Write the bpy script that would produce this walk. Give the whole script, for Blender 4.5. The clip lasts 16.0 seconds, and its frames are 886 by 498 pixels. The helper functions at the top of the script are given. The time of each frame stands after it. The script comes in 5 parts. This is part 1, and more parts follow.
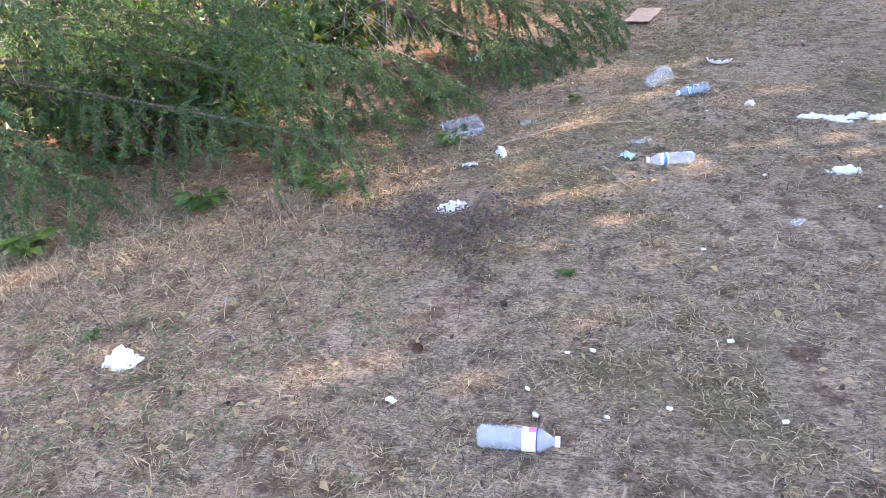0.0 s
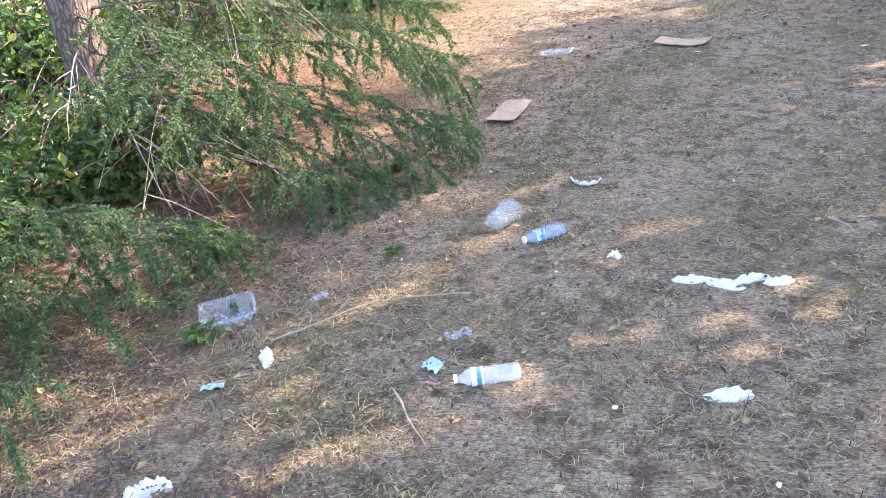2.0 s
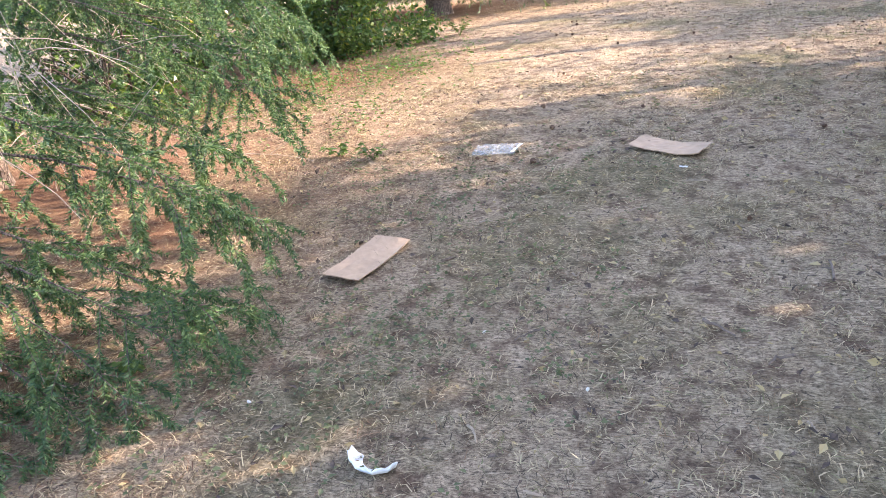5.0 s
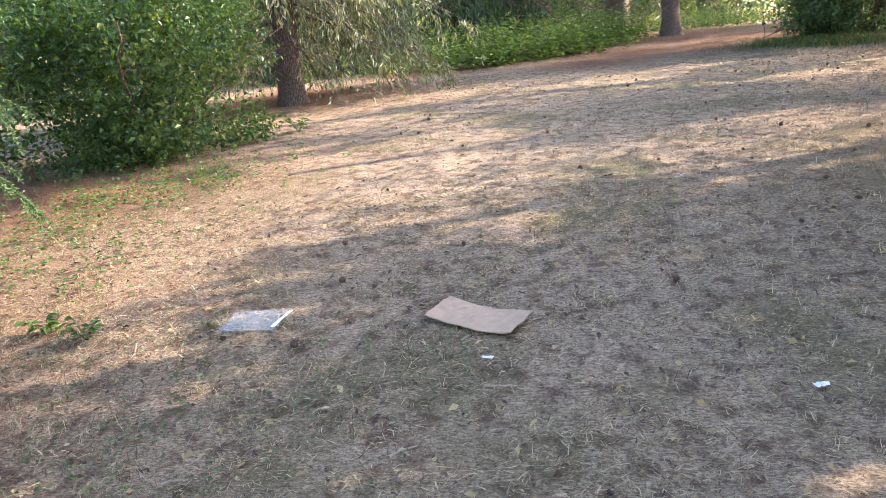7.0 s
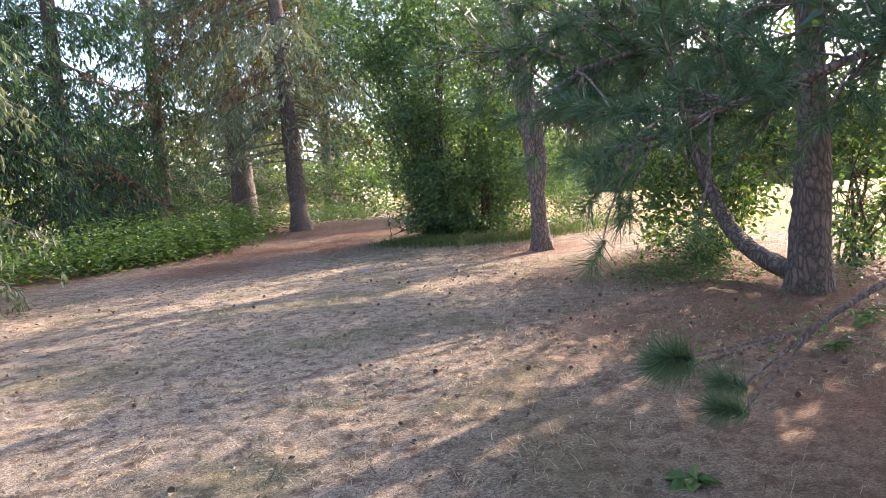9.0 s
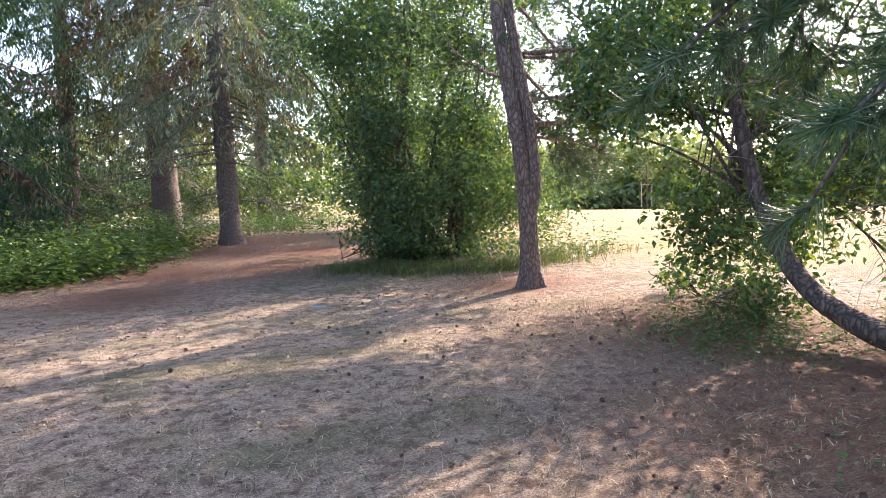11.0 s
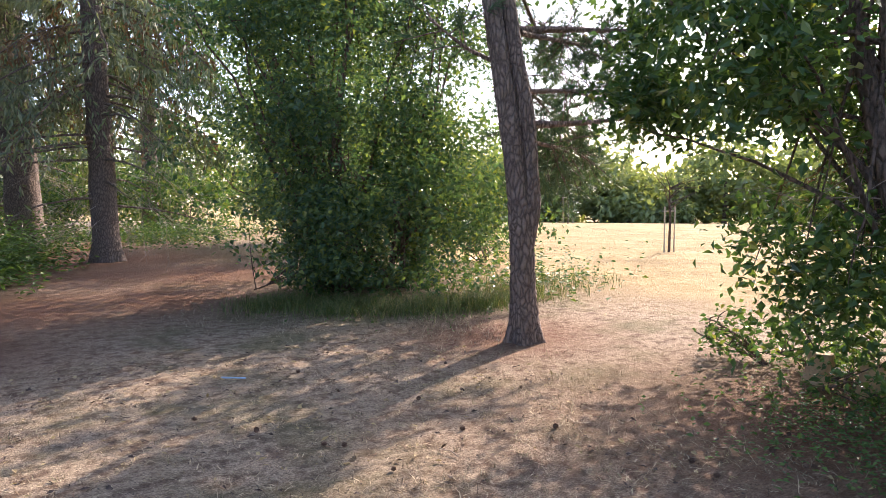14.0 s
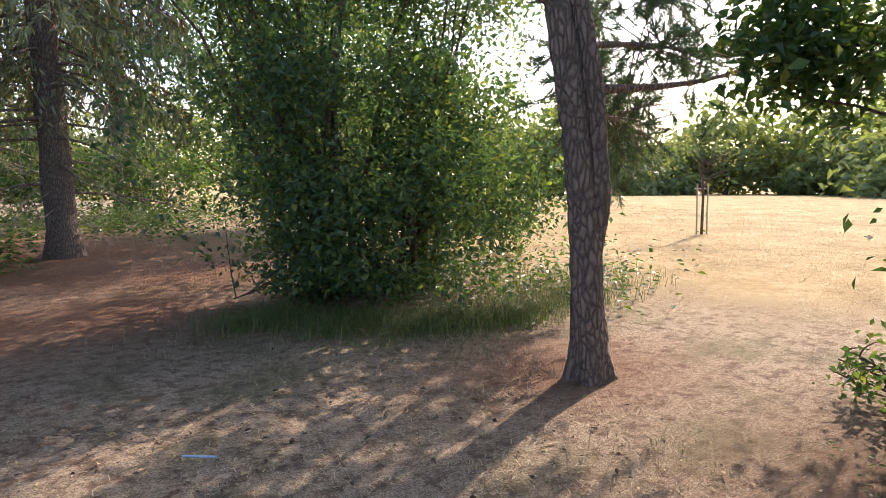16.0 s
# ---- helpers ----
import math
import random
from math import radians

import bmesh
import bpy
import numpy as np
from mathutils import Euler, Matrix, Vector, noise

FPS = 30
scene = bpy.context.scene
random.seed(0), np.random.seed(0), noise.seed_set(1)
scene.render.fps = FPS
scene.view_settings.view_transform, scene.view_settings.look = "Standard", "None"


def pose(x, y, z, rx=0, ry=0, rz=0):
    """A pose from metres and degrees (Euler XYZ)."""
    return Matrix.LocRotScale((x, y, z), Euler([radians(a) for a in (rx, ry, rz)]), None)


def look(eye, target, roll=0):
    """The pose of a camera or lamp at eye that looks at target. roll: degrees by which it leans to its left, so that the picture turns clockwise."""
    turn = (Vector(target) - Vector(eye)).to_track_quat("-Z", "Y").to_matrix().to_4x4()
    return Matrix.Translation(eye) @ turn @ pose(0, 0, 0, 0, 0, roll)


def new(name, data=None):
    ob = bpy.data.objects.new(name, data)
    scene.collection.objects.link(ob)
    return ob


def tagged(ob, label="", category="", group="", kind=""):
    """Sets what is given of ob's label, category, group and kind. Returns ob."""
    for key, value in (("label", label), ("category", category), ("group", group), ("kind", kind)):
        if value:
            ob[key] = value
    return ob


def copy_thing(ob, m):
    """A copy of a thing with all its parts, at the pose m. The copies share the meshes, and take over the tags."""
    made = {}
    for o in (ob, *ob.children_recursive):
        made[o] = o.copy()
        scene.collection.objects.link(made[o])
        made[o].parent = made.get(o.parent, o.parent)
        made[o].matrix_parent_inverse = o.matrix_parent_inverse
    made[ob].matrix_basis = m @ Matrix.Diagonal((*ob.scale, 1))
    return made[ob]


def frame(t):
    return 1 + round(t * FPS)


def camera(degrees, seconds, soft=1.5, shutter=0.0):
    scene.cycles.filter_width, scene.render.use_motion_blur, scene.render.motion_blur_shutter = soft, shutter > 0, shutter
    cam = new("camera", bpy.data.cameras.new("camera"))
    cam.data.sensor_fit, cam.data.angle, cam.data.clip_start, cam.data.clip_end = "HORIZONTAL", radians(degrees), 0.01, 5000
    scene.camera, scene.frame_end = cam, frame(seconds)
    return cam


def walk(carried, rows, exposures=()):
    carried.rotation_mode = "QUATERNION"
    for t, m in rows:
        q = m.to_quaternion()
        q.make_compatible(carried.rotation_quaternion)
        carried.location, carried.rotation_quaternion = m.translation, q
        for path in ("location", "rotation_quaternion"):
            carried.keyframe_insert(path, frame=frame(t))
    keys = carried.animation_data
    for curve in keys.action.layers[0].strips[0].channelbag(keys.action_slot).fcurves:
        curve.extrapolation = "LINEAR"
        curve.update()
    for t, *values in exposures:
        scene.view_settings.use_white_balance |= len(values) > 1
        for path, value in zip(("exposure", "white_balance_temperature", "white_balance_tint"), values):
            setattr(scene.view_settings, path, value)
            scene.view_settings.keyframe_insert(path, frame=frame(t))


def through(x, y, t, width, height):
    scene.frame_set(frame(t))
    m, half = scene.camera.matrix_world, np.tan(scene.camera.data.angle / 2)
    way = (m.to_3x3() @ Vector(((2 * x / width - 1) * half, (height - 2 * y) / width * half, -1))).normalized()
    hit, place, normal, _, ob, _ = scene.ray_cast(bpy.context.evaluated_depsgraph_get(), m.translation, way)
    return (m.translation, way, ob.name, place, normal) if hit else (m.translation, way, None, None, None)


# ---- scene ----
LENS = 63.9
PATH = [
    (0, (1.715, -0.391, 1.346), (1.214, 1.314, 0.43), -4.0),
    (0.5, (1.828, -0.112, 1.388), (1.246, 1.549, 0.438), -4.4),
    (1, (1.962, 0.259, 1.423), (1.362, 1.947, 0.536), -6.1),
    (1.5, (2.09, 0.692, 1.46), (1.552, 2.422, 0.612), -6.2),
    (2, (2.204, 1.067, 1.455), (1.821, 2.85, 0.634), -5.7),
    (2.5, (2.298, 1.415, 1.491), (2.058, 3.215, 0.655), -5.0),
    (3, (2.504, 1.759, 1.528), (2.238, 3.561, 0.702), -4.9),
    (3.5, (2.635, 2.1, 1.542), (2.351, 3.911, 0.742), -4.5),
    (3.7, (2.681, 2.26, 1.547), (2.39, 4.071, 0.749), -4.2),
    (5.8, (3.181, 3.725, 1.448), (2.508, 5.475, 0.752), -4.7),
    (6, (3.238, 3.887, 1.477), (2.58, 5.646, 0.787), -4.8),
    (6.5, (3.336, 4.265, 1.526), (2.818, 6.085, 0.879), -4.6),
    (7, (3.426, 4.612, 1.59), (3.095, 6.498, 1.013), -4.3),
    (7.5, (3.586, 5.084, 1.658), (3.423, 7.014, 1.163), -4.1),
    (8, (3.634, 5.536, 1.724), (3.749, 7.485, 1.292), -3.4),
    (8.5, (3.727, 5.922, 1.798), (4.17, 7.856, 1.545), -3.9),
    (9, (3.778, 6.369, 1.885), (4.433, 8.252, 1.725), -3.9),
    (9.2, (3.75, 6.558, 1.901), (4.44, 8.429, 1.754), -4.2),
    (11.3, (3.987, 8.689, 2.094), (4.864, 10.48, 1.944), -1.2),
    (11.5, (3.999, 8.85, 2.113), (4.905, 10.626, 1.958), -1.1),
    (12, (4.081, 9.279, 2.142), (5.052, 11.02, 1.985), -1.2),
    (12.5, (4.099, 9.724, 2.21), (5.093, 11.452, 2.046), -1.7),
    (13, (4.189, 10.16, 2.24), (5.125, 11.92, 2.077), -1.7),
    (13.5, (4.271, 10.587, 2.218), (5.224, 12.339, 2.069), -1.2),
    (14, (4.442, 10.971, 2.225), (5.538, 12.638, 2.093), 0.1),
    (14.5, (4.649, 11.275, 2.295), (5.866, 12.857, 2.158), 1.0),
    (15, (4.726, 11.712, 2.326), (5.98, 13.259, 2.138), 1.0),
    (15.5, (4.931, 12.136, 2.336), (6.117, 13.733, 2.122), 0.1),
    (16, (5.093, 12.605, 2.378), (6.212, 14.249, 2.167), -0.6),
]
cam = camera(LENS, 16.0, soft=0.85)
walk(cam, [(t, look(e, a, r)) for t, e, a, r in PATH],
     exposures=[(0.0, 2.82, 6600, 25), (2.0, 2.88, 6500, 21), (3.7, 2.86, 6600, 20), (6.0, 2.66, 6700, 18), (8.0, 2.42, 6250, 18), (9.0, 2.27, 6200, 21), (12.0, 2.12, 6150, 24), (16.0, 1.52, 6500, 20)])

# ---- sky and sun ----
SUN_DIR = Vector((0.92, 0.385, 0.0)).normalized()
SUN_EL = radians(31)
world = bpy.data.worlds.new("sky")
scene.world = world
world.use_nodes = True
wn = world.node_tree
sky = wn.nodes.new("ShaderNodeTexSky")
sky.sky_type = "NISHITA"
sky.sun_disc = False
sky.sun_elevation = SUN_EL
sky.sun_rotation = math.atan2(SUN_DIR.x, SUN_DIR.y)
sky.air_density, sky.dust_density, sky.ozone_density = 1.0, 1.6, 1.0
wn.links.new(sky.outputs[0], wn.nodes["Background"].inputs[0])
wn.nodes["Background"].inputs[1].default_value = 0.15
sun = new("sun", bpy.data.lights.new("sun", "SUN"))
sun.data.energy, sun.data.angle, sun.data.color = 3.1, radians(0.55), (1.0, 0.85, 0.66)
to_sun = Vector((SUN_DIR.x * math.cos(SUN_EL), SUN_DIR.y * math.cos(SUN_EL), math.sin(SUN_EL)))
sun.matrix_world = Matrix.Translation((20, 8, 25)) @ to_sun.to_track_quat("Z", "Y").to_matrix().to_4x4()

rng = np.random.default_rng(7)


# ---- the lie of the land ----
GC = [0.19348, 0.29837, 0.18498, -0.07306, -0.00201, 0.41016, -0.12771]


def gz(x, y):
    """Height of the ground: a slope that rises ahead and levels off, falling away far out."""
    x, y = np.asarray(x, float), np.asarray(y, float)
    far = np.maximum(0, np.hypot(x - 8, y - 12) - 26)
    u, v = np.clip(x, -16, 32) / 8.3, np.clip(y, -8, 34) / 8.3
    z = (GC[0] + GC[1] * u + GC[2] * v + GC[3] * u * u + GC[4] * u * v + GC[5] * np.tanh((v - 0.9) / 0.7)
         + GC[6] * np.exp(-((u - 0.8) ** 2 + (v - 2.05) ** 2) / 0.2))
    return 0.83 * z - 0.9 * (1 - np.exp(-(far / 30) ** 2))


def near(x, y, pts, r):
    """1 at the given places, falling off over r metres."""
    out = np.zeros_like(np.asarray(x, float))
    for px, py, pr in pts:
        out = np.maximum(out, np.exp(-(((x - px) ** 2 + (y - py) ** 2) / (pr * r) ** 2)))
    return out


# ---- mesh tools ----
def link_mesh(name, V, faces, material, parent=None, label="", kind="", smooth=False):
    """One mesh object from arrays of corners and of faces with three or four corners."""
    me = bpy.data.meshes.new(name)
    V = np.asarray(V, np.float32).reshape(-1, 3)
    faces = [np.asarray(f, np.int32) for f in faces if len(f)]
    me.vertices.add(len(V))
    me.vertices.foreach_set("co", V.ravel())
    idx = np.concatenate([f.ravel() for f in faces])
    sizes = np.concatenate([np.full(len(f), f.shape[1], np.int32) for f in faces])
    me.loops.add(len(idx))
    me.loops.foreach_set("vertex_index", idx)
    me.polygons.add(len(sizes))
    me.polygons.foreach_set("loop_start", np.concatenate([[0], np.cumsum(sizes)[:-1]]).astype(np.int32))
    me.polygons.foreach_set("use_smooth", np.full(len(sizes), smooth))
    me.update(calc_edges=True)
    me.validate()
    me.materials.append(material)
    ob = new(name, me)
    if parent:
        ob.parent = parent
    return tagged(ob, label=label, kind=kind)


def part(name, bm, material, parent=None, label="", smooth=False):
    me = bpy.data.meshes.new(name)
    for f in bm.faces:
        f.smooth = smooth
    bm.to_mesh(me)
    bm.free()
    me.materials.append(material)
    ob = new(name, me)
    if parent:
        ob.parent = parent
    return tagged(ob, label=label)


def thing(name, m, label, category, group="", kind=""):
    ob = new(name)
    ob.empty_display_size = 0.1
    ob.matrix_world = m
    return tagged(ob, label, category, group, kind)


class Bag:
    """Gathers corners and faces of many small pieces for one mesh."""

    def __init__(self):
        self.v, self.t, self.q, self.n = [], [], [], 0

    def add(self, V, tris=None, quads=None):
        V = np.asarray(V, float).reshape(-1, 3)
        if tris is not None and len(tris):
            self.t.append(np.asarray(tris) + self.n)
        if quads is not None and len(quads):
            self.q.append(np.asarray(quads) + self.n)
        self.v.append(V)
        self.n += len(V)

    def mesh(self, name, material, parent=None, label="", kind="", smooth=False):
        f = []
        if self.t:
            f.append(np.concatenate(self.t))
        if self.q:
            f.append(np.concatenate(self.q))
        return link_mesh(name, np.concatenate(self.v), f, material, parent, label, kind, smooth)


def unit(a):
    a = np.asarray(a, float)
    return a / np.maximum(np.linalg.norm(a, axis=-1, keepdims=True), 1e-9)


def tube(bag, pts, radii, sides=8, rough=0.0, rg=rng):
    pts, radii = np.asarray(pts, float), np.asarray(radii, float)
    n = len(pts)
    ahead = unit(np.gradient(pts, axis=0))
    ref = np.array([0.0, 0, 1]) if abs(ahead[0, 2]) < 0.8 else np.array([1.0, 0, 0])
    side = unit(np.cross(ahead, ref))
    up = np.cross(side, ahead)
    a = np.arange(sides) / sides * 2 * np.pi
    rad = radii[:, None] * (1 + rough * rg.normal(size=(n, sides)))
    V = pts[:, None] + rad[..., None] * (np.cos(a)[None, :, None] * side[:, None] + np.sin(a)[None, :, None] * up[:, None])
    i, j = np.meshgrid(np.arange(n - 1), np.arange(sides), indexing="ij")
    k = (j + 1) % sides
    quads = np.stack([i * sides + j, i * sides + k, (i + 1) * sides + k, (i + 1) * sides + j], -1).reshape(-1, 4)
    bag.add(V.reshape(-1, 3), quads=quads)


def leaves(bag, P, D, N, length, width):
    """Folded pointed leaves at P along D, facing N."""
    D, side = unit(D), unit(np.cross(D, N))
    up = unit(np.cross(side, D))
    ln, wd = np.broadcast_to(length, len(P))[:, None], np.broadcast_to(width, len(P))[:, None]
    a = P
    b = P + D * ln * 0.42 + side * wd * 0.5 + up * wd * 0.14
    c = P + D * ln - up * ln * 0.12
    d = P + D * ln * 0.42 - side * wd * 0.5 + up * wd * 0.14
    V = np.stack([a, b, c, d], 1).reshape(-1, 3)
    i = np.arange(len(P))[:, None] * 4
    bag.add(V, tris=np.concatenate([i + [0, 1, 2], i + [0, 2, 3]]))


def needles(bag, P, D, length, width, rg=rng):
    D = unit(D)
    side = unit(np.cross(D, unit(rg.normal(size=D.shape))))
    ln, wd = np.broadcast_to(length, len(P))[:, None], np.broadcast_to(width, len(P))[:, None]
    V = np.stack([P - side * wd / 2, P + side * wd / 2, P + D * ln], 1).reshape(-1, 3)
    bag.add(V, tris=np.arange(len(P) * 3).reshape(-1, 3))


# ---- materials ----
def shader(name):
    m = bpy.data.materials.new(name)
    m.use_nodes = True
    t = m.node_tree
    return m, t, t.nodes["Principled BSDF"]


def node(t, kind, **inputs):
    n = t.nodes.new(kind)
    for key, val in inputs.items():
        n.inputs[key.replace("_", " ")].default_value = val
    return n


def ramp(t, fac, stops):
    r = t.nodes.new("ShaderNodeValToRGB")
    e = r.color_ramp.elements
    while len(e) < len(stops):
        e.new(0.5)
    for s, (p, col) in zip(e, stops):
        s.position, s.color = p, (*col, 1)
    t.links.new(fac, r.inputs[0])
    return r.outputs[0]


def mix(t, fac, a, b, blend="MIX"):
    n = t.nodes.new("ShaderNodeMix")
    n.data_type, n.blend_type = "RGBA", blend
    for sock, val in ((n.inputs[0], fac), (n.inputs[6], a), (n.inputs[7], b)):
        if isinstance(val, (int, float)):
            sock.default_value = val
        elif isinstance(val, tuple):
            sock.default_value = (*val, 1)
        else:
            t.links.new(val, sock)
    return n.outputs[2]


def objco(t):
    return t.nodes.new("ShaderNodeTexCoord").outputs["Object"]


def noisetex(t, scale, detail=5.0, rough=0.6, co=None, distort=0.0):
    n = node(t, "ShaderNodeTexNoise", Scale=scale, Detail=detail, Roughness=rough, Distortion=distort)
    t.links.new(co if co is not None else objco(t), n.inputs["Vector"])
    return n.outputs["Fac"]


def bump(t, bsdf, height, strength, dist):
    b = node(t, "ShaderNodeBump", Strength=strength, Distance=dist)
    t.links.new(height, b.inputs["Height"])
    t.links.new(b.outputs[0], bsdf.inputs["Normal"])


def leaf_mat(name, stops, gloss=0.45, through=0.4, warm=(1.25, 1.2, 0.5)):
    """Leaves: colour differs from leaf to leaf, light passes through."""
    m, t, b = shader(name)
    geo = t.nodes.new("ShaderNodeNewGeometry")
    col = ramp(t, geo.outputs["Random Per Island"], stops)
    big = noisetex(t, 0.9, 3.0)
    col = mix(t, big, mix(t, 1.0, col, (0.75, 0.8, 0.8), "MULTIPLY"), mix(t, 1.0, col, (1.25, 1.2, 1.0), "MULTIPLY"))
    t.links.new(col, b.inputs["Base Color"])
    b.inputs["Roughness"].default_value = gloss
    tr = t.nodes.new("ShaderNodeBsdfTranslucent")
    t.links.new(mix(t, 1.0, col, warm, "MULTIPLY"), tr.inputs[0])
    mx = t.nodes.new("ShaderNodeMixShader")
    mx.inputs[0].default_value = through
    t.links.new(b.outputs[0], mx.inputs[1])
    t.links.new(tr.outputs[0], mx.inputs[2])
    t.links.new(mx.outputs[0], t.nodes["Material Output"].inputs[0])
    return m


def bark_mat(name, dark, mid, light, scale=14.0, depth=0.02):
    m, t, b = shader(name)
    co = objco(t)
    mp = node(t, "ShaderNodeMapping", Scale=(1.0, 1.0, 0.36))
    t.links.new(co, mp.inputs[0])
    v = node(t, "ShaderNodeTexVoronoi", Scale=scale)
    v.feature = "DISTANCE_TO_EDGE"
    warp = t.nodes.new("ShaderNodeVectorMath")
    nz = node(t, "ShaderNodeTexNoise", Scale=6.0, Detail=4.0)
    t.links.new(mp.outputs[0], nz.inputs["Vector"])
    warp.operation = "MULTIPLY_ADD"
    t.links.new(nz.outputs["Color"], warp.inputs[0])
    warp.inputs[1].default_value = (0.12, 0.12, 0.12)
    t.links.new(mp.outputs[0], warp.inputs[2])
    t.links.new(warp.outputs[0], v.inputs["Vector"])
    crack = ramp(t, v.outputs["Distance"], [(0.0, (0, 0, 0)), (0.25, (1, 1, 1))])
    fine = noisetex(t, 45.0, 6.0, 0.7)
    col = ramp(t, noisetex(t, 5.0, 5.0), [(0.3, mid), (0.7, light)])
    col = mix(t, crack, dark, col)
    col = mix(t, 0.35, col, ramp(t, fine, [(0.3, dark), (0.7, light)]))
    t.links.new(col, b.inputs["Base Color"])
    b.inputs["Roughness"].default_value = 0.92
    h = mix(t, 0.3, crack, fine)
    bump(t, b, h, 0.9, depth)
    return m


def plain_mat(name, col, rough=0.6, vary=0.12, scale=20.0, spec=0.5):
    m, t, b = shader(name)
    n = noisetex(t, scale, 5.0)
    lo, hi = tuple(v * (1 - vary) for v in col), tuple(min(1, v * (1 + vary)) for v in col)
    t.links.new(ramp(t, n, [(0.3, lo), (0.7, hi)]), b.inputs["Base Color"])
    b.inputs["Roughness"].default_value = rough
    b.inputs["Specular IOR Level"].default_value = spec
    bump(t, b, n, 0.25, 0.003)
    return m


SPRUCE = leaf_mat("spruce_needles", [(0.0, (0.036, 0.088, 0.046)), (0.5, (0.075, 0.145, 0.07)), (1.0, (0.15, 0.225, 0.09))], 0.55, 0.3, (1.1, 1.15, 0.6))
SPRUCE_FAR = leaf_mat("grey_green_spruce_needles", [(0.0, (0.11, 0.145, 0.10)), (0.6, (0.18, 0.22, 0.145)), (1.0, (0.28, 0.30, 0.21))], 0.5, 0.32)
PINE = leaf_mat("pine_needles", [(0.0, (0.04, 0.085, 0.05)), (0.7, (0.075, 0.14, 0.07)), (1.0, (0.15, 0.2, 0.1))], 0.4, 0.25)
BROAD = leaf_mat("broad_leaves", [(0.0, (0.04, 0.09, 0.036)), (0.6, (0.075, 0.15, 0.055)), (0.93, (0.15, 0.23, 0.07)), (1.0, (0.26, 0.27, 0.07))], 0.28, 0.45)
BUSH = leaf_mat("bush_leaves", [(0.0, (0.05, 0.11, 0.075)), (0.55, (0.095, 0.175, 0.105)), (0.88, (0.165, 0.24, 0.09)), (1.0, (0.24, 0.29, 0.09))], 0.28, 0.5)
HERB = leaf_mat("herb_leaves", [(0.0, (0.05, 0.11, 0.038)), (1.0, (0.15, 0.24, 0.08))], 0.45, 0.45)
# Paler than real leaves: the haze of distance is put into this green.
HAZEDLEAF = leaf_mat("hazed_leaves", [(0.0, (0.16, 0.21, 0.11)), (1.0, (0.27, 0.32, 0.15))], 0.6, 0.45)
DRYTWIG = plain_mat("dry_twig", (0.36, 0.30, 0.25), 0.9, 0.3, 30)
DRYFOL = leaf_mat("dead_brown_needles", [(0.0, (0.14, 0.08, 0.045)), (1.0, (0.30, 0.19, 0.10))], 0.8, 0.3, (1, 1, 1))
BARK_PINE = bark_mat("pine_bark", (0.045, 0.031, 0.026), (0.185, 0.125, 0.098), (0.33, 0.245, 0.2), 24.0)
BARK_DARK = bark_mat("dark_bark", (0.03, 0.022, 0.018), (0.12, 0.08, 0.062), (0.24, 0.17, 0.13), 20.0)
BARK_SPRUCE = bark_mat("spruce_bark", (0.05, 0.035, 0.03), (0.17, 0.12, 0.10), (0.29, 0.225, 0.19), 34.0, 0.012)


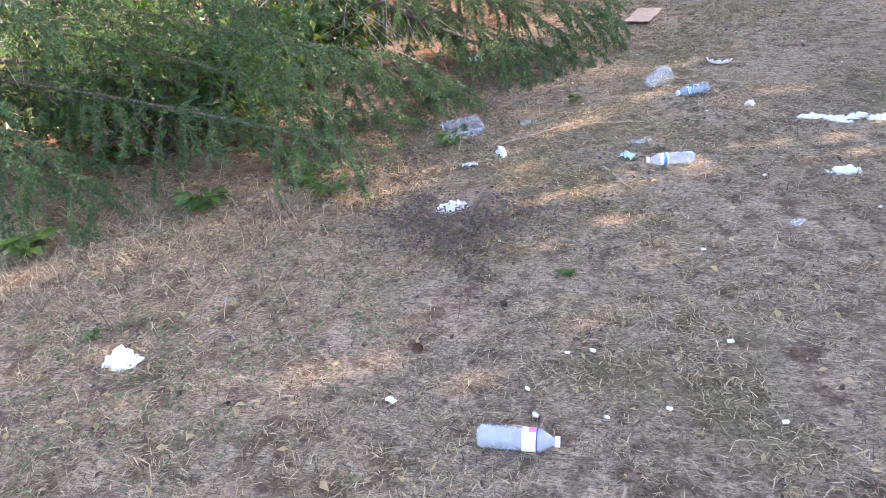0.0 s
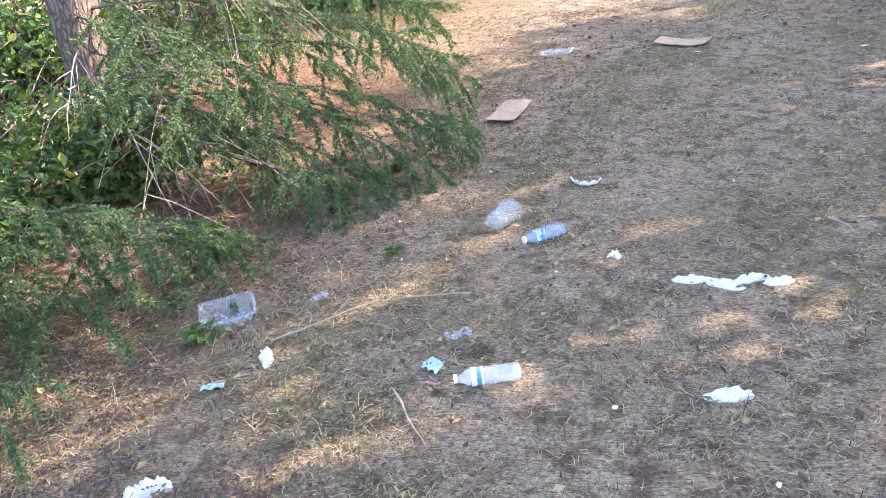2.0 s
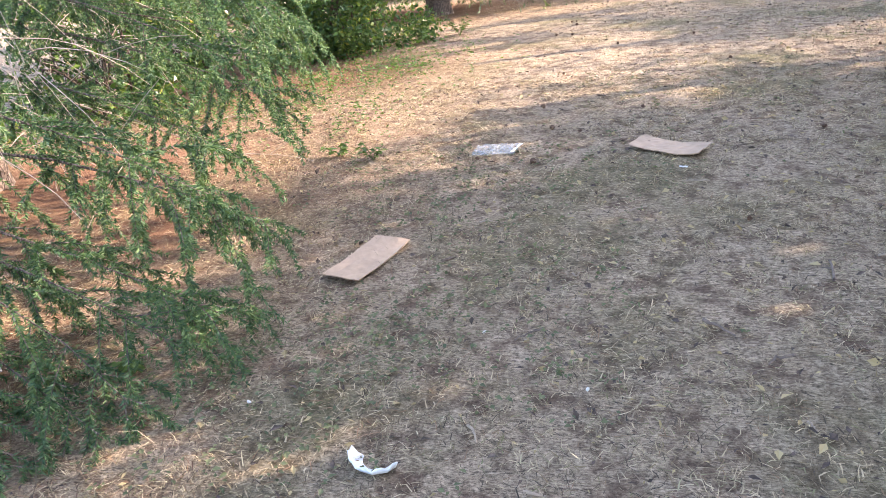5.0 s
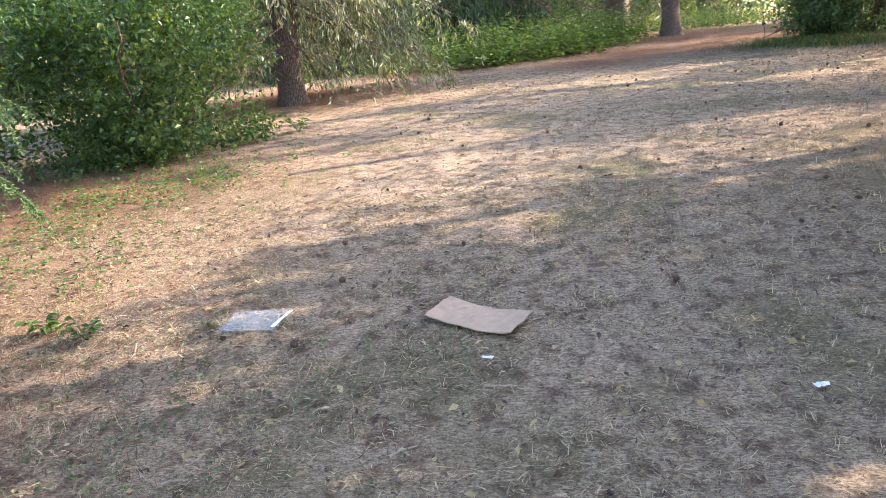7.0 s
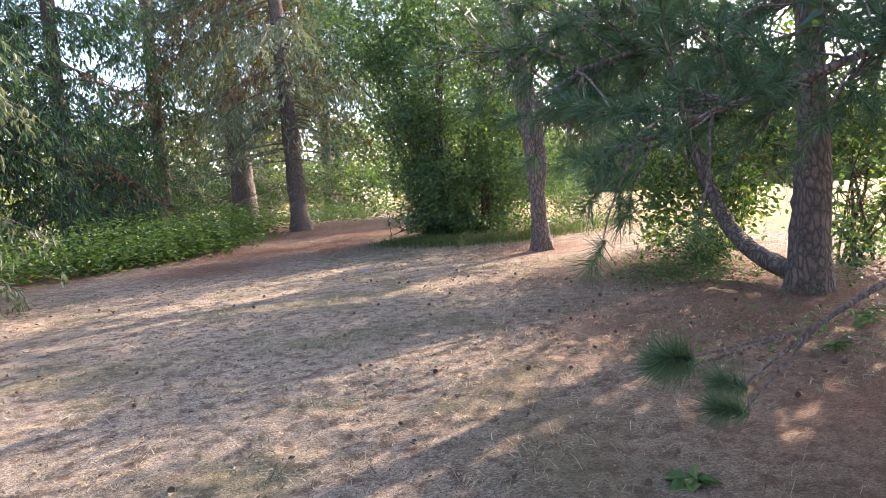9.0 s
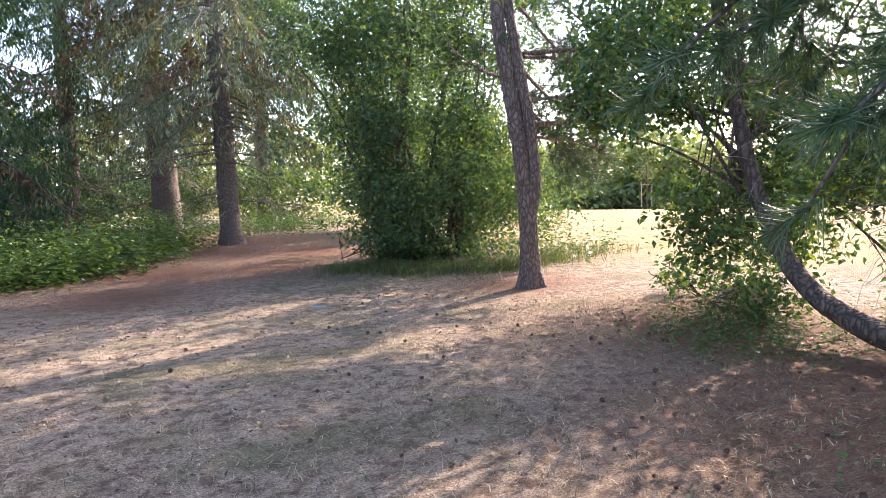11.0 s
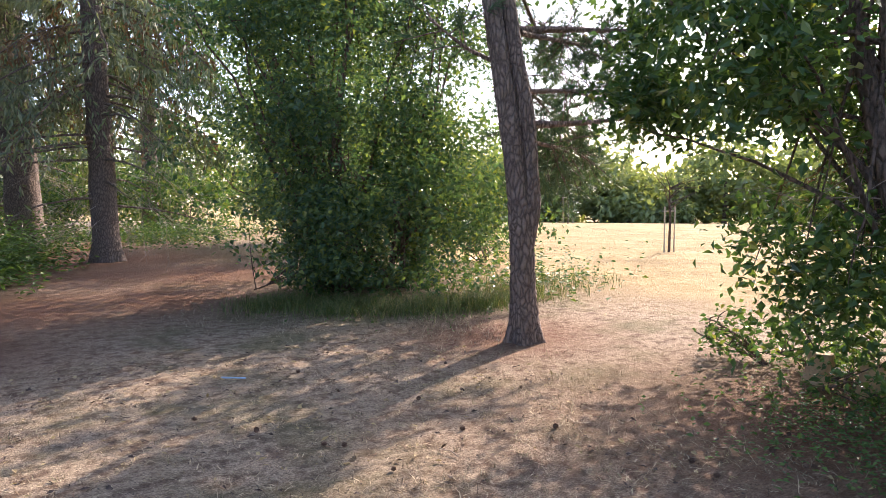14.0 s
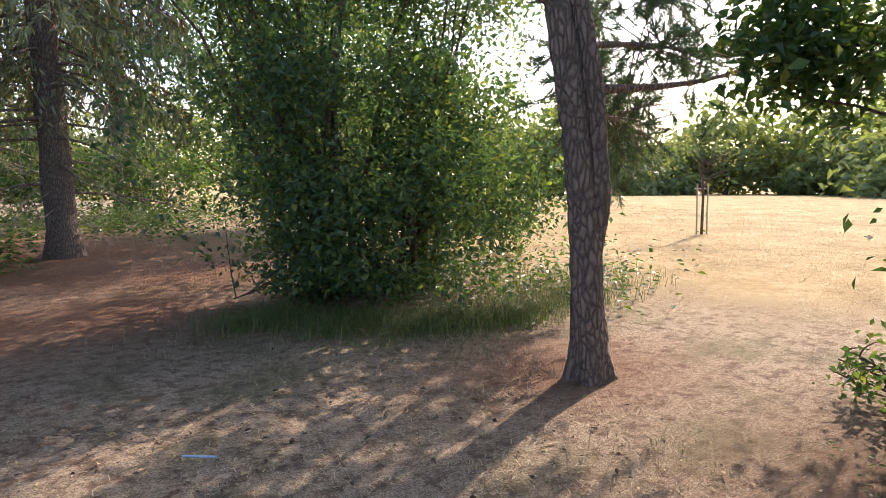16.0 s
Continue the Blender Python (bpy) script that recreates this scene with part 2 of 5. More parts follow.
# ---- ground ----
def ground_material():
    m, t, b = shader("dry_grass_ground")
    co = objco(t)

    def attr(name):
        a = t.nodes.new("ShaderNodeAttribute")
        a.attribute_name = name
        return a.outputs["Fac"]

    fine = noisetex(t, 70.0, 8.0, 0.75, co, 0.6)
    mid = noisetex(t, 9.0, 6.0, 0.65, co)
    large = noisetex(t, 1.1, 4.0, 0.6, co)
    mp = node(t, "ShaderNodeMapping", Rotation=(0, 0, 0.6), Scale=(30.0, 130.0, 30.0))
    t.links.new(co, mp.inputs[0])
    fib = node(t, "ShaderNodeTexNoise", Scale=1.0, Detail=5.0, Roughness=0.7, Distortion=1.5)
    t.links.new(mp.outputs[0], fib.inputs["Vector"])
    mp2 = node(t, "ShaderNodeMapping", Rotation=(0, 0, -0.9), Scale=(24.0, 150.0, 30.0))
    t.links.new(co, mp2.inputs[0])
    fib2 = node(t, "ShaderNodeTexNoise", Scale=1.0, Detail=5.0, Roughness=0.7, Distortion=1.5)
    t.links.new(mp2.outputs[0], fib2.inputs["Vector"])
    thatch = mix(t, 0.5, fib.outputs["Fac"], fib2.outputs["Fac"])
    col = ramp(t, thatch, [(0.40, (0.035, 0.027, 0.021)), (0.465, (0.22, 0.175, 0.132)), (0.53, (0.52, 0.43, 0.325)), (0.60, (0.80, 0.70, 0.56))])
    col = mix(t, 0.45, col, ramp(t, fine, [(0.38, (0.04, 0.031, 0.026)), (0.49, (0.32, 0.26, 0.2)), (0.60, (0.72, 0.61, 0.48))]))
    soil = ramp(t, fine, [(0.3, (0.06, 0.04, 0.03)), (0.7, (0.20, 0.135, 0.10))])
    col = mix(t, ramp(t, mid, [(0.47, (0, 0, 0)), (0.62, (0.85, 0.85, 0.85))]), col, soil)
    grn = ramp(t, fine, [(0.3, (0.05, 0.065, 0.03)), (0.7, (0.22, 0.22, 0.11))])
    col = mix(t, ramp(t, large, [(0.50, (0, 0, 0)), (0.66, (0.6, 0.6, 0.6))]), col, grn)
    col = mix(t, attr("green"), col, grn)
    red = ramp(t, thatch, [(0.35, (0.05, 0.025, 0.018)), (0.5, (0.19, 0.092, 0.06)), (0.7, (0.40, 0.235, 0.15))])
    col = mix(t, attr("litter"), col, red)
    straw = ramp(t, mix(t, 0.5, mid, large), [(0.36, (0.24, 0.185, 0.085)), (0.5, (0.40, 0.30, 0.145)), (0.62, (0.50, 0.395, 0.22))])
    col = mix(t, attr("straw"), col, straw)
    col = mix(t, 1.0, col, (1.0, 0.94, 0.86), "MULTIPLY")
    t.links.new(col, b.inputs["Base Color"])
    b.inputs["Roughness"].default_value = 0.95
    b.inputs["Specular IOR Level"].default_value = 0.2
    bump(t, b, mix(t, 0.35, thatch, fine), 1.0, 0.03)
    return m


LITTER = [(-2.2, 4.2, 2.6), (-0.9, 7.2, 2.2), (-1.0, 10.2, 2.2), (-1.0, 16.2, 2.6), (5.2, 28.5, 3.5), (6.5, 25.3, 3.2), (7.6, 22.5, 2.6),
          (8.9, 11.2, 2.6), (8.3, 8.6, 3.0), (8.8, 13.2, 2.0), (8.8, 16.5, 1.2), (3.0, 23.0, 2.5), (0.6, 19.5, 2.0),
          (4.9, 20.4, 2.2), (4.0, 18.6, 1.6), (6.4, 20.4, 1.9), (6.3, 23.2, 2.4), (7.7, 11.0, 1.9), (7.6, 9.0, 1.8), (0.1, 4.7, 1.0), (0.2, 6.3, 0.9)]
GREENS = [(-1.2, 9.0, 0.9), (0.2, 10.0, 0.7), (0.4, 3.4, 0.6), (8.2, 18.5, 0.8), (9.6, 18.0, 0.6), (2.0, 22.5, 2.2), (5.3, 26.5, 1.2), (8.6, 25.5, 2.0), (8.9, 13.4, 1.2)]


def ground_masks(x, y):
    lit = near(x, y, LITTER, 0.85) * 0.9
    strw = np.clip((x - 10.2) / 2.5, 0, 1) * np.clip((y + 0.6 * (x - 12) - 14.2) / 3.0, 0, 1)
    grn = near(x, y, GREENS, 1.0) * 0.7
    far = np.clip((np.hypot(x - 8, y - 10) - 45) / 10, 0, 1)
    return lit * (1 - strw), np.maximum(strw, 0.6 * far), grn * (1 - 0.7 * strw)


def graded(lo, hi, step, far):
    core = np.arange(lo, hi + step / 2, step)
    out, d = [], step
    while sum(out) < far:
        d *= 1.16
        out.append(d)
    r = np.cumsum(out)
    return np.concatenate([lo - r[::-1], core, hi + r])


def build_ground():
    xs, ys = graded(-4, 12, 0.14, 600), graded(-1, 22, 0.14, 600)
    X, Y = np.meshgrid(xs, ys, indexing="ij")
    Z = gz(X, Y)
    V = np.stack([X, Y, Z], -1).reshape(-1, 3)
    i, j = np.meshgrid(np.arange(len(xs) - 1), np.arange(len(ys) - 1), indexing="ij")
    k = i * len(ys) + j
    Q = np.stack([k, k + len(ys), k + len(ys) + 1, k + 1], -1).reshape(-1, 4)
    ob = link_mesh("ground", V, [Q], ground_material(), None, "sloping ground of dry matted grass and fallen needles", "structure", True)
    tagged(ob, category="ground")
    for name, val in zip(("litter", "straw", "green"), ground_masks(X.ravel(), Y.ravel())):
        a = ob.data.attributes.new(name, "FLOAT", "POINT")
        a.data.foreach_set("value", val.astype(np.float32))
    return ob


build_ground()


# ---- plants ----
def arc(p0, d, length, droop, n=8, wander=0.0, rg=rng):
    """A limb's line: starts at p0 along d and bends down (or up, with droop under 0)."""
    s = np.linspace(0, 1, n)[:, None]
    d = unit(d)
    P = np.asarray(p0) + d * s * length + np.array([0, 0, -1.0]) * droop * s ** 2
    if wander:
        w = np.cumsum(rg.normal(size=(n, 3)), 0) * wander
        P = P + w * s
    return P


def along(P, s):
    """Places and ways at the fractions s of a line."""
    f = np.clip(s, 0, 1) * (len(P) - 1)
    i = np.minimum(f.astype(int), len(P) - 2)
    w = (f - i)[:, None]
    return P[i] * (1 - w) + P[i + 1] * w, unit(P[i + 1] - P[i])


def needle_run(bag, P, per_m, length, width, rg, flat=0.8):
    """Needles round a twig, pointing forwards."""
    L = np.linalg.norm(np.diff(P, axis=0), axis=1).sum()
    n = max(6, int(L * per_m))
    pos, way = along(P, rg.random(n))
    out = rg.normal(size=(n, 3))
    out[:, 2] *= flat
    out = unit(out - (out * way).sum(1, keepdims=True) * way)
    needles(bag, pos, way * 0.75 + out, length * (0.7 + 0.5 * rg.random(n)), width, rg)


def spruce_bough(wood, green, p0, tip, rise, rg, per_m=400, nl=0.024, nw=0.0075, spacing=0.085, bare=0.3, hang=0.35, most=0.36):
    """A flat spray: an axis with side twigs that hang a little, and needles on the outer part."""
    p0, tip = np.asarray(p0, float), np.asarray(tip, float)
    length = np.linalg.norm(tip - p0)
    s = np.linspace(0, 1, 9)[:, None]
    A = p0 * (1 - s) + tip * s + np.array([0, 0, rise]) * 4 * (s - s * s) + np.cumsum(rg.normal(size=(9, 3)), 0) * 0.012 * s
    tube(wood, A, np.linspace(0.006 + 0.0025 * length, 0.002, len(A)), 5, 0, rg)
    across = unit(np.cross(tip - p0, [0, 0, 1.0]))
    needle_run(green, A[int(len(A) * bare):], per_m, nl, nw, rg)
    n = int(length * (1 - bare) / spacing)
    gap, pace = rg.random() * 6.28, 9 + 6 * rg.random()
    for k in range(n):
        s = bare + (1 - bare) * (k + rg.random()) / n
        for sgn in (-1, 1):
            if rg.random() < 0.1 or (s < 0.85 and math.sin(pace * s + gap + sgn) < -0.35):
                continue
            p, way = along(A, np.array([s]))
            ln = min(most, length * (0.40 * (1 - s) ** 0.8 + 0.09)) * (0.6 + 0.6 * rg.random())
            dd = way[0] * 0.75 + sgn * across * (0.6 + 0.5 * rg.random()) + np.array([0, 0, -hang * rg.random()]) + rg.normal(size=3) * 0.32
            T = arc(p[0], dd, ln, ln * hang * (0.4 + 1.0 * rg.random()), 5, 0.006, rg)
            tube(wood, T, np.linspace(0.0035, 0.0015, 5), 3, 0, rg)
            needle_run(green, T, per_m, nl, nw, rg)
            for _ in range(int(ln / 0.055)):
                p2, w2 = along(T, np.array([0.1 + 0.85 * rg.random()]))
                l2 = 0.05 + 0.09 * rg.random()
                d2 = w2[0] + across * rg.normal() * 0.6 + np.array([0, 0, -0.5 * rg.random()])
                needle_run(green, arc(p2[0], d2, l2, l2 * 0.3, 3), per_m, nl, nw, rg)


def spray_bough(wood, green, p0, d, length, droop, rg, card=0.15, width=0.042, spacing=0.2):
    """A far spruce bough: an axis and hanging side sprays."""
    A = arc(p0, d, length, droop, 7, 0.03, rg)
    tube(wood, A, np.linspace(0.012 + 0.007 * length, 0.004, len(A)), 4, 0, rg)
    across = unit(np.cross(unit(d), [0, 0, 1.0]))
    P, D = [], []
    n = int(length / spacing)
    for k in range(n):
        s = 0.2 + 0.8 * (k + rg.random()) / n
        for sgn in (-1, 1):
            p, way = along(A, np.array([s]))
            ln = (0.35 + 0.55 * rg.random()) * (1.15 - 0.6 * s)
            T = arc(p[0], way[0] * 0.5 + sgn * across * 0.8, ln, ln * (0.5 + 0.9 * rg.random()), 5, 0.02, rg)
            if rg.random() < 0.35:
                tube(wood, T, np.linspace(0.005, 0.002, 5), 3, 0, rg)
            m = max(5, int(ln / (card * 0.26)))
            q, w = along(T, rg.random(m))
            P.append(q + rg.normal(size=q.shape) * 0.02)
            D.append(w * 0.6 + rg.normal(size=q.shape) * 0.45 + [0, 0, -0.55])
    P, D = np.concatenate(P), np.concatenate(D)
    ln = card * (0.6 + 0.8 * rg.random(len(P)))
    leaves(green, P, D, rg.normal(size=P.shape), ln, width * (0.7 + 0.6 * rg.random(len(P))))


def dead_twigs(wood, p0, d, length, rg, n=7):
    """Bare forked twigs."""
    A = arc(p0, d, length, length * 0.25, 7, 0.02, rg)
    tube(wood, A, np.linspace(0.006, 0.002, 7), 4, 0, rg)
    for _ in range(n):
        p, w = along(A, np.array([0.2 + 0.8 * rg.random()]))
        l2 = length * (0.2 + 0.35 * rg.random())
        B = arc(p[0], w[0] + rg.normal(size=3) * 0.7, l2, l2 * 0.3, 5, 0.012, rg)
        tube(wood, B, np.linspace(0.0032, 0.0012, 5), 3, 0, rg)
        for _ in range(2):
            p2, w2 = along(B, np.array([0.3 + 0.7 * rg.random()]))
            tube(wood, arc(p2[0], w2[0] + rg.normal(size=3) * 0.8, l2 * 0.5, l2 * 0.1, 4, 0.006, rg), np.linspace(0.002, 0.001, 4), 3, 0, rg)


def trunk_mesh(parent, pts, radii, bark, sides=22, rough=0.03, flare=0.5, label="", rg=rng, name="trunk", rings=46):
    """A trunk with ribs of bark, a flared foot and small swellings."""
    pts, radii = np.asarray(pts, float), np.asarray(radii, float)
    s = np.linspace(0, 1, rings)
    u = np.linspace(0, 1, len(pts))
    P = np.stack([np.interp(s, u, pts[:, k]) for k in range(3)], 1)
    P[1:-1] = (P[:-2] + 2 * P[1:-1] + P[2:]) / 4
    R = np.interp(s, u, radii)
    hgt = P[:, 2] - P[0, 2]
    a = np.arange(sides) / sides * 2 * np.pi
    ph = rg.random(4) * 6.28
    lobes = 1 + flare * np.exp(-hgt / 0.18)[:, None] * (0.55 + 0.45 * np.cos(a * 4 + ph[0] + 1.0 * np.cos(a + ph[1])))
    ribs = 1 + 0.035 * np.sin(a * 7 + ph[2])[None] + 0.03 * np.sin(hgt[:, None] * 5 + a * 2 + ph[3]) + rough * rg.normal(size=(rings, sides))
    rad = R[:, None] * lobes * ribs
    ahead = unit(np.gradient(P, axis=0))
    side = unit(np.cross(ahead, [0.0, 1.0, 0.0]))
    up = np.cross(ahead, side)
    V = P[:, None] + rad[..., None] * (np.cos(a)[None, :, None] * side[:, None] + np.sin(a)[None, :, None] * up[:, None])
    i, j = np.meshgrid(np.arange(rings - 1), np.arange(sides), indexing="ij")
    k = (j + 1) % sides
    Q = np.stack([i * sides + j, i * sides + k, (i + 1) * sides + k, (i + 1) * sides + j], -1).reshape(-1, 4)
    return link_mesh(name, V.reshape(-1, 3), [Q], bark, parent, label, smooth=True)


def near_spruce(x, y, height, radius, label, tips, seed, upper=14, dead=10):
    """A spruce passed close by: its low boughs end at the given places."""
    rg = np.random.default_rng(seed)
    z = float(gz(x, y)) - 0.08
    tree = thing("spruce_tree", pose(x, y, z), label, "tree", "spruces")
    trunk_mesh(tree, [(0, 0, 0), (0, 0, height * 0.5), (0, 0, height)], [radius, radius * 0.6, 0.02], BARK_SPRUCE, 14, 0.04, 0.4, rg=rg)
    wood, green, dry, high = Bag(), Bag(), Bag(), Bag()
    for tx, ty, tz in tips:
        tip = np.array([tx - x, ty - y, tz - z])
        spruce_bough(wood, green, (0, 0, tip[2] + 0.25 + 0.25 * rg.random()), tip, 0.08 + 0.1 * rg.random(), rg)
    for k in range(upper):
        f = (k + rg.random()) / upper
        a = rg.random() * 6.28
        ln = 2.3 - 1.2 * f
        spray_bough(wood, high, (0, 0, 3.0 + (height - 3.6) * f), np.array([math.cos(a), math.sin(a), -0.1]), ln, 0.3 * ln, rg, 0.12, 0.04)
    for _ in range(dead):
        zz, a = 0.3 + 1.5 * rg.random(), radians(-30 + 90 * (rg.random() - 0.5) * 2)
        dead_twigs(dry, (0, 0, zz), np.array([math.cos(a), math.sin(a), -0.05 - 0.2 * rg.random()]), 1.0 + 0.9 * rg.random(), rg)
    wood.mesh("branchwork", BARK_SPRUCE, tree, kind="stuff")
    green.mesh("needle_foliage", SPRUCE, tree, kind="stuff")
    high.mesh("upper_foliage", SPRUCE, tree, kind="stuff")
    dry.mesh("dead_twig_tangle", DRYTWIG, tree, "bare grey-brown dead twigs", "stuff")
    return tree


def spruce(x, y, height, radius, label, boughs, seed, lean=(0, 0), dead=0, group="spruces", name="spruce_tree", card=0.16, brown=0.0, bare=0, needle=None):
    """A tall spruce: trunk, branchwork, hanging sprays. boughs: (count, z0, z1, length0, length1, azimuth, spread)."""
    rg = np.random.default_rng(seed)
    tree = thing(name, pose(x, y, float(gz(x, y)) - 0.08), label, "tree", group)
    top = np.array([lean[0] * height, lean[1] * height, height])
    trunk_mesh(tree, [(0, 0, 0), top * 0.3, top * 0.65, top], [radius, radius * 0.8, radius * 0.5, 0.02], BARK_SPRUCE, 16, 0.04, 0.45, rg=rg)
    wood, green, dry, old = Bag(), Bag(), Bag(), Bag()
    for count, z0, z1, l0, l1, az, spread in boughs:
        for k in range(count):
            f = (k + rg.random()) / count
            z = z0 + (z1 - z0) * f
            ln = (l0 + (l1 - l0) * f) * (0.75 + 0.4 * rg.random())
            a = radians(az + spread * (rg.random() - 0.5) * 2)
            d = np.array([math.cos(a), math.sin(a), -0.12 - 0.2 * rg.random() + 0.25 * f])
            spray_bough(wood, old if rg.random() < brown else green, top * z / height, d, ln, ln * (0.2 + 0.2 * rg.random()), rg, card, card * 0.27)
    for _ in range(bare):
        a, z = rg.random() * 6.28, 1.0 + 2.4 * rg.random()
        tube(wood, arc(top * z / height, (math.cos(a), math.sin(a), -0.05), 1.6 + 1.2 * rg.random(), 0.25, 8, 0.03, rg), np.linspace(0.028, 0.006, 8), 5, 0.05, rg)
    for _ in range(dead):
        z = 0.8 + 2.8 * rg.random()
        a = rg.random() * 6.28
        dead_twigs(dry, top * z / height, np.array([math.cos(a), math.sin(a), -0.1 - 0.2 * rg.random()]), 0.9 + 1.2 * rg.random(), rg)
    wood.mesh("branchwork", BARK_SPRUCE, tree, kind="stuff")
    green.mesh("needle_foliage", needle or SPRUCE_FAR, tree, kind="stuff")
    if old.n:
        old.mesh("dry_foliage", DRYFOL, tree, "brown dried hanging sprays", "stuff")
    if dead:
        dry.mesh("dead_twig_tangle", DRYTWIG, tree, "bare grey-brown dead twigs", "stuff")
    return tree


def blob_points(n, centre, rad, rg, lump=0.3, hollow=0.25, cut=0.0, fine=1.0):
    """Places in an uneven, gappy crown."""
    out = []
    ph = rg.random(6) * 6.28
    while sum(map(len, out)) < n:
        q = rg.normal(size=(2 * n, 3))
        d = unit(q)
        r = hollow + (1 - hollow) * rg.random(len(q)) ** 0.45
        edge = 1 + lump * (np.sin(3 * d[:, 0] + ph[0]) * np.sin(4 * d[:, 1] + ph[1]) + 0.6 * np.sin(6 * d[:, 2] + ph[2] + 3 * d[:, 0]))
        p = d * (r * edge)[:, None] * np.asarray(rad)
        gap = np.sin(p[:, 0] * 4.1 * fine + ph[3]) + np.sin(p[:, 1] * 3.7 * fine + ph[4]) + np.sin(p[:, 2] * 4.6 * fine + ph[5]) + 0.5 * rg.normal(size=len(q))
        out.append((p + np.asarray(centre))[gap > cut])
    return np.concatenate(out)[:n]


def leafy(bag, P, per, spread, length, rg, droop=0.5, up=0.6):
    """Sprigs of leaves round the places P."""
    n = len(P) * per
    base = np.repeat(P, per, 0) + rg.normal(size=(n, 3)) * spread
    d = rg.normal(size=(n, 3))
    d[:, 2] = d[:, 2] * 0.5 - droop
    nn = rg.normal(size=(n, 3)) * 0.8 + [0, 0, up]
    ln = length * (0.6 + 0.8 * rg.random(n))
    leaves(bag, base, d, nn, ln, ln * 0.58)


def shrub(x, y, crowns, label, seed, stems=9, leaf=0.055, sprigs=1500, per=9, mat=None, name="shrub", height=2.0, spread=0.09, stem_r=0.02, group="", cut=0.0, up=0.6):
    """A many-stemmed shrub. crowns: (centre, radii, share) relative to its foot."""
    rg = np.random.default_rng(seed)
    ob = thing(name, pose(x, y, float(gz(x, y)) - 0.04), label, "shrub", group)
    wood, green = Bag(), Bag()
    pts = np.concatenate([blob_points(int(sprigs * w), c, r, rg, cut=cut) for c, r, w in crowns])
    zmin = gz(x + pts[:, 0], y + pts[:, 1]) - gz(x, y) + 0.05
    pts[:, 2] = np.maximum(pts[:, 2], zmin + 0.12 * rg.random(len(pts)))
    for _ in range(stems):
        c, r, w = crowns[rg.integers(len(crowns))]
        end = np.asarray(c) + rg.normal(size=3) * np.asarray(r) * 0.45
        a = rg.random() * 6.28
        foot = np.array([math.cos(a), math.sin(a), 0]) * 0.25 * np.asarray(r) * rg.random()
        foot[:2] += np.asarray(c)[:2] * 0.5
        foot[2] = 0
        s = np.linspace(0, 1, 9)[:, None]
        P = foot * (1 - s) + end * s + np.array([0, 0, 1]) * 0.25 * height * (s - s * s) + np.cumsum(rg.normal(size=(9, 3)), 0) * 0.02 * height * s
        tube(wood, P, np.linspace(stem_r * (0.6 + 0.7 * rg.random()), 0.006, 9), 6, 0.05, rg)
        for _ in range(7):
            p, wd = along(P, np.array([0.35 + 0.65 * rg.random()]))
            q = pts[rg.integers(len(pts), size=60)]
            t = q[np.argmin(np.linalg.norm(q - p, axis=1))]
            s2 = np.linspace(0, 1, 5)[:, None]
            tube(wood, p * (1 - s2) + t * s2 + wd * 0.1 * (s2 - s2 * s2), np.linspace(0.007, 0.002, 5), 4, 0, rg)
    leafy(green, pts, per, spread, leaf, rg, up=up)
    wood.mesh("branchwork", BARK_DARK, ob, kind="stuff")
    green.mesh("foliage", mat or BROAD, ob, kind="stuff")
    return ob


def pine_tuft(bag, P, D, rg, n=70, length=0.11, width=0.0022, run=0.14):
    """Long needles fanned round the end of a shoot."""
    D = unit(D)
    base = P + D * (rg.random((n, 1)) * run)
    q = rg.normal(size=(n, 3))
    needles(bag, base, D * 0.75 + unit(q) * 0.8, length * (0.75 + 0.4 * rg.random(n)), width, rg)


def pine_limb(wood, green, P, radius, rg, tufts=30, tl=0.11, tw=0.0022, n=60, reach=0.5, start=0.35):
    """A limb along P with side shoots that end in tufts."""
    P = np.asarray(P, float)
    tube(wood, P, np.linspace(radius, 0.008, len(P)), 7, 0.06, rg)
    for _ in range(tufts):
        p, w = along(P, np.array([start + (1 - start) * rg.random()]))
        d = w[0] * 0.6 + rg.normal(size=3) * 0.6 + np.array([0, 0, 0.1])
        ln = reach * (0.3 + 0.8 * rg.random())
        T = arc(p[0], d, ln, ln * 0.15, 5, 0.015, rg)
        tube(wood, T, np.linspace(0.008, 0.004, 5), 4, 0, rg)
        pine_tuft(green, T[-1] - unit(d) * 0.05, d, rg, n, tl, tw)
        if rg.random() < 0.6:
            p2, w2 = along(T, np.array([0.5]))
            d2 = w2[0] + rg.normal(size=3) * 0.7
            pine_tuft(green, p2[0], d2, rg, n, tl, tw)


# ---- grass and herbs ----
GRASS = leaf_mat("dry_grass_blades", [(0.0, (0.05, 0.036, 0.026)), (0.3, (0.2, 0.152, 0.108)), (0.6, (0.47, 0.37, 0.255)), (0.82, (0.70, 0.585, 0.42)), (0.87, (0.20, 0.21, 0.10)), (1.0, (0.32, 0.18, 0.12))], 0.7, 0.2, (1, 1, 1))
STRAWB = leaf_mat("straw_blades", [(0.0, (0.35, 0.265, 0.14)), (1.0, (0.54, 0.43, 0.25))], 0.7, 0.3, (1, 1, 1))
GREENB = leaf_mat("green_grass_blades", [(0.0, (0.07, 0.11, 0.04)), (0.8, (0.16, 0.20, 0.08)), (1.0, (0.40, 0.34, 0.2))], 0.5, 0.35)
NEEDLEB = leaf_mat("fallen_needles", [(0.0, (0.10, 0.05, 0.035)), (0.6, (0.26, 0.14, 0.09)), (1.0, (0.44, 0.29, 0.19))], 0.8, 0.05, (1, 1, 1))


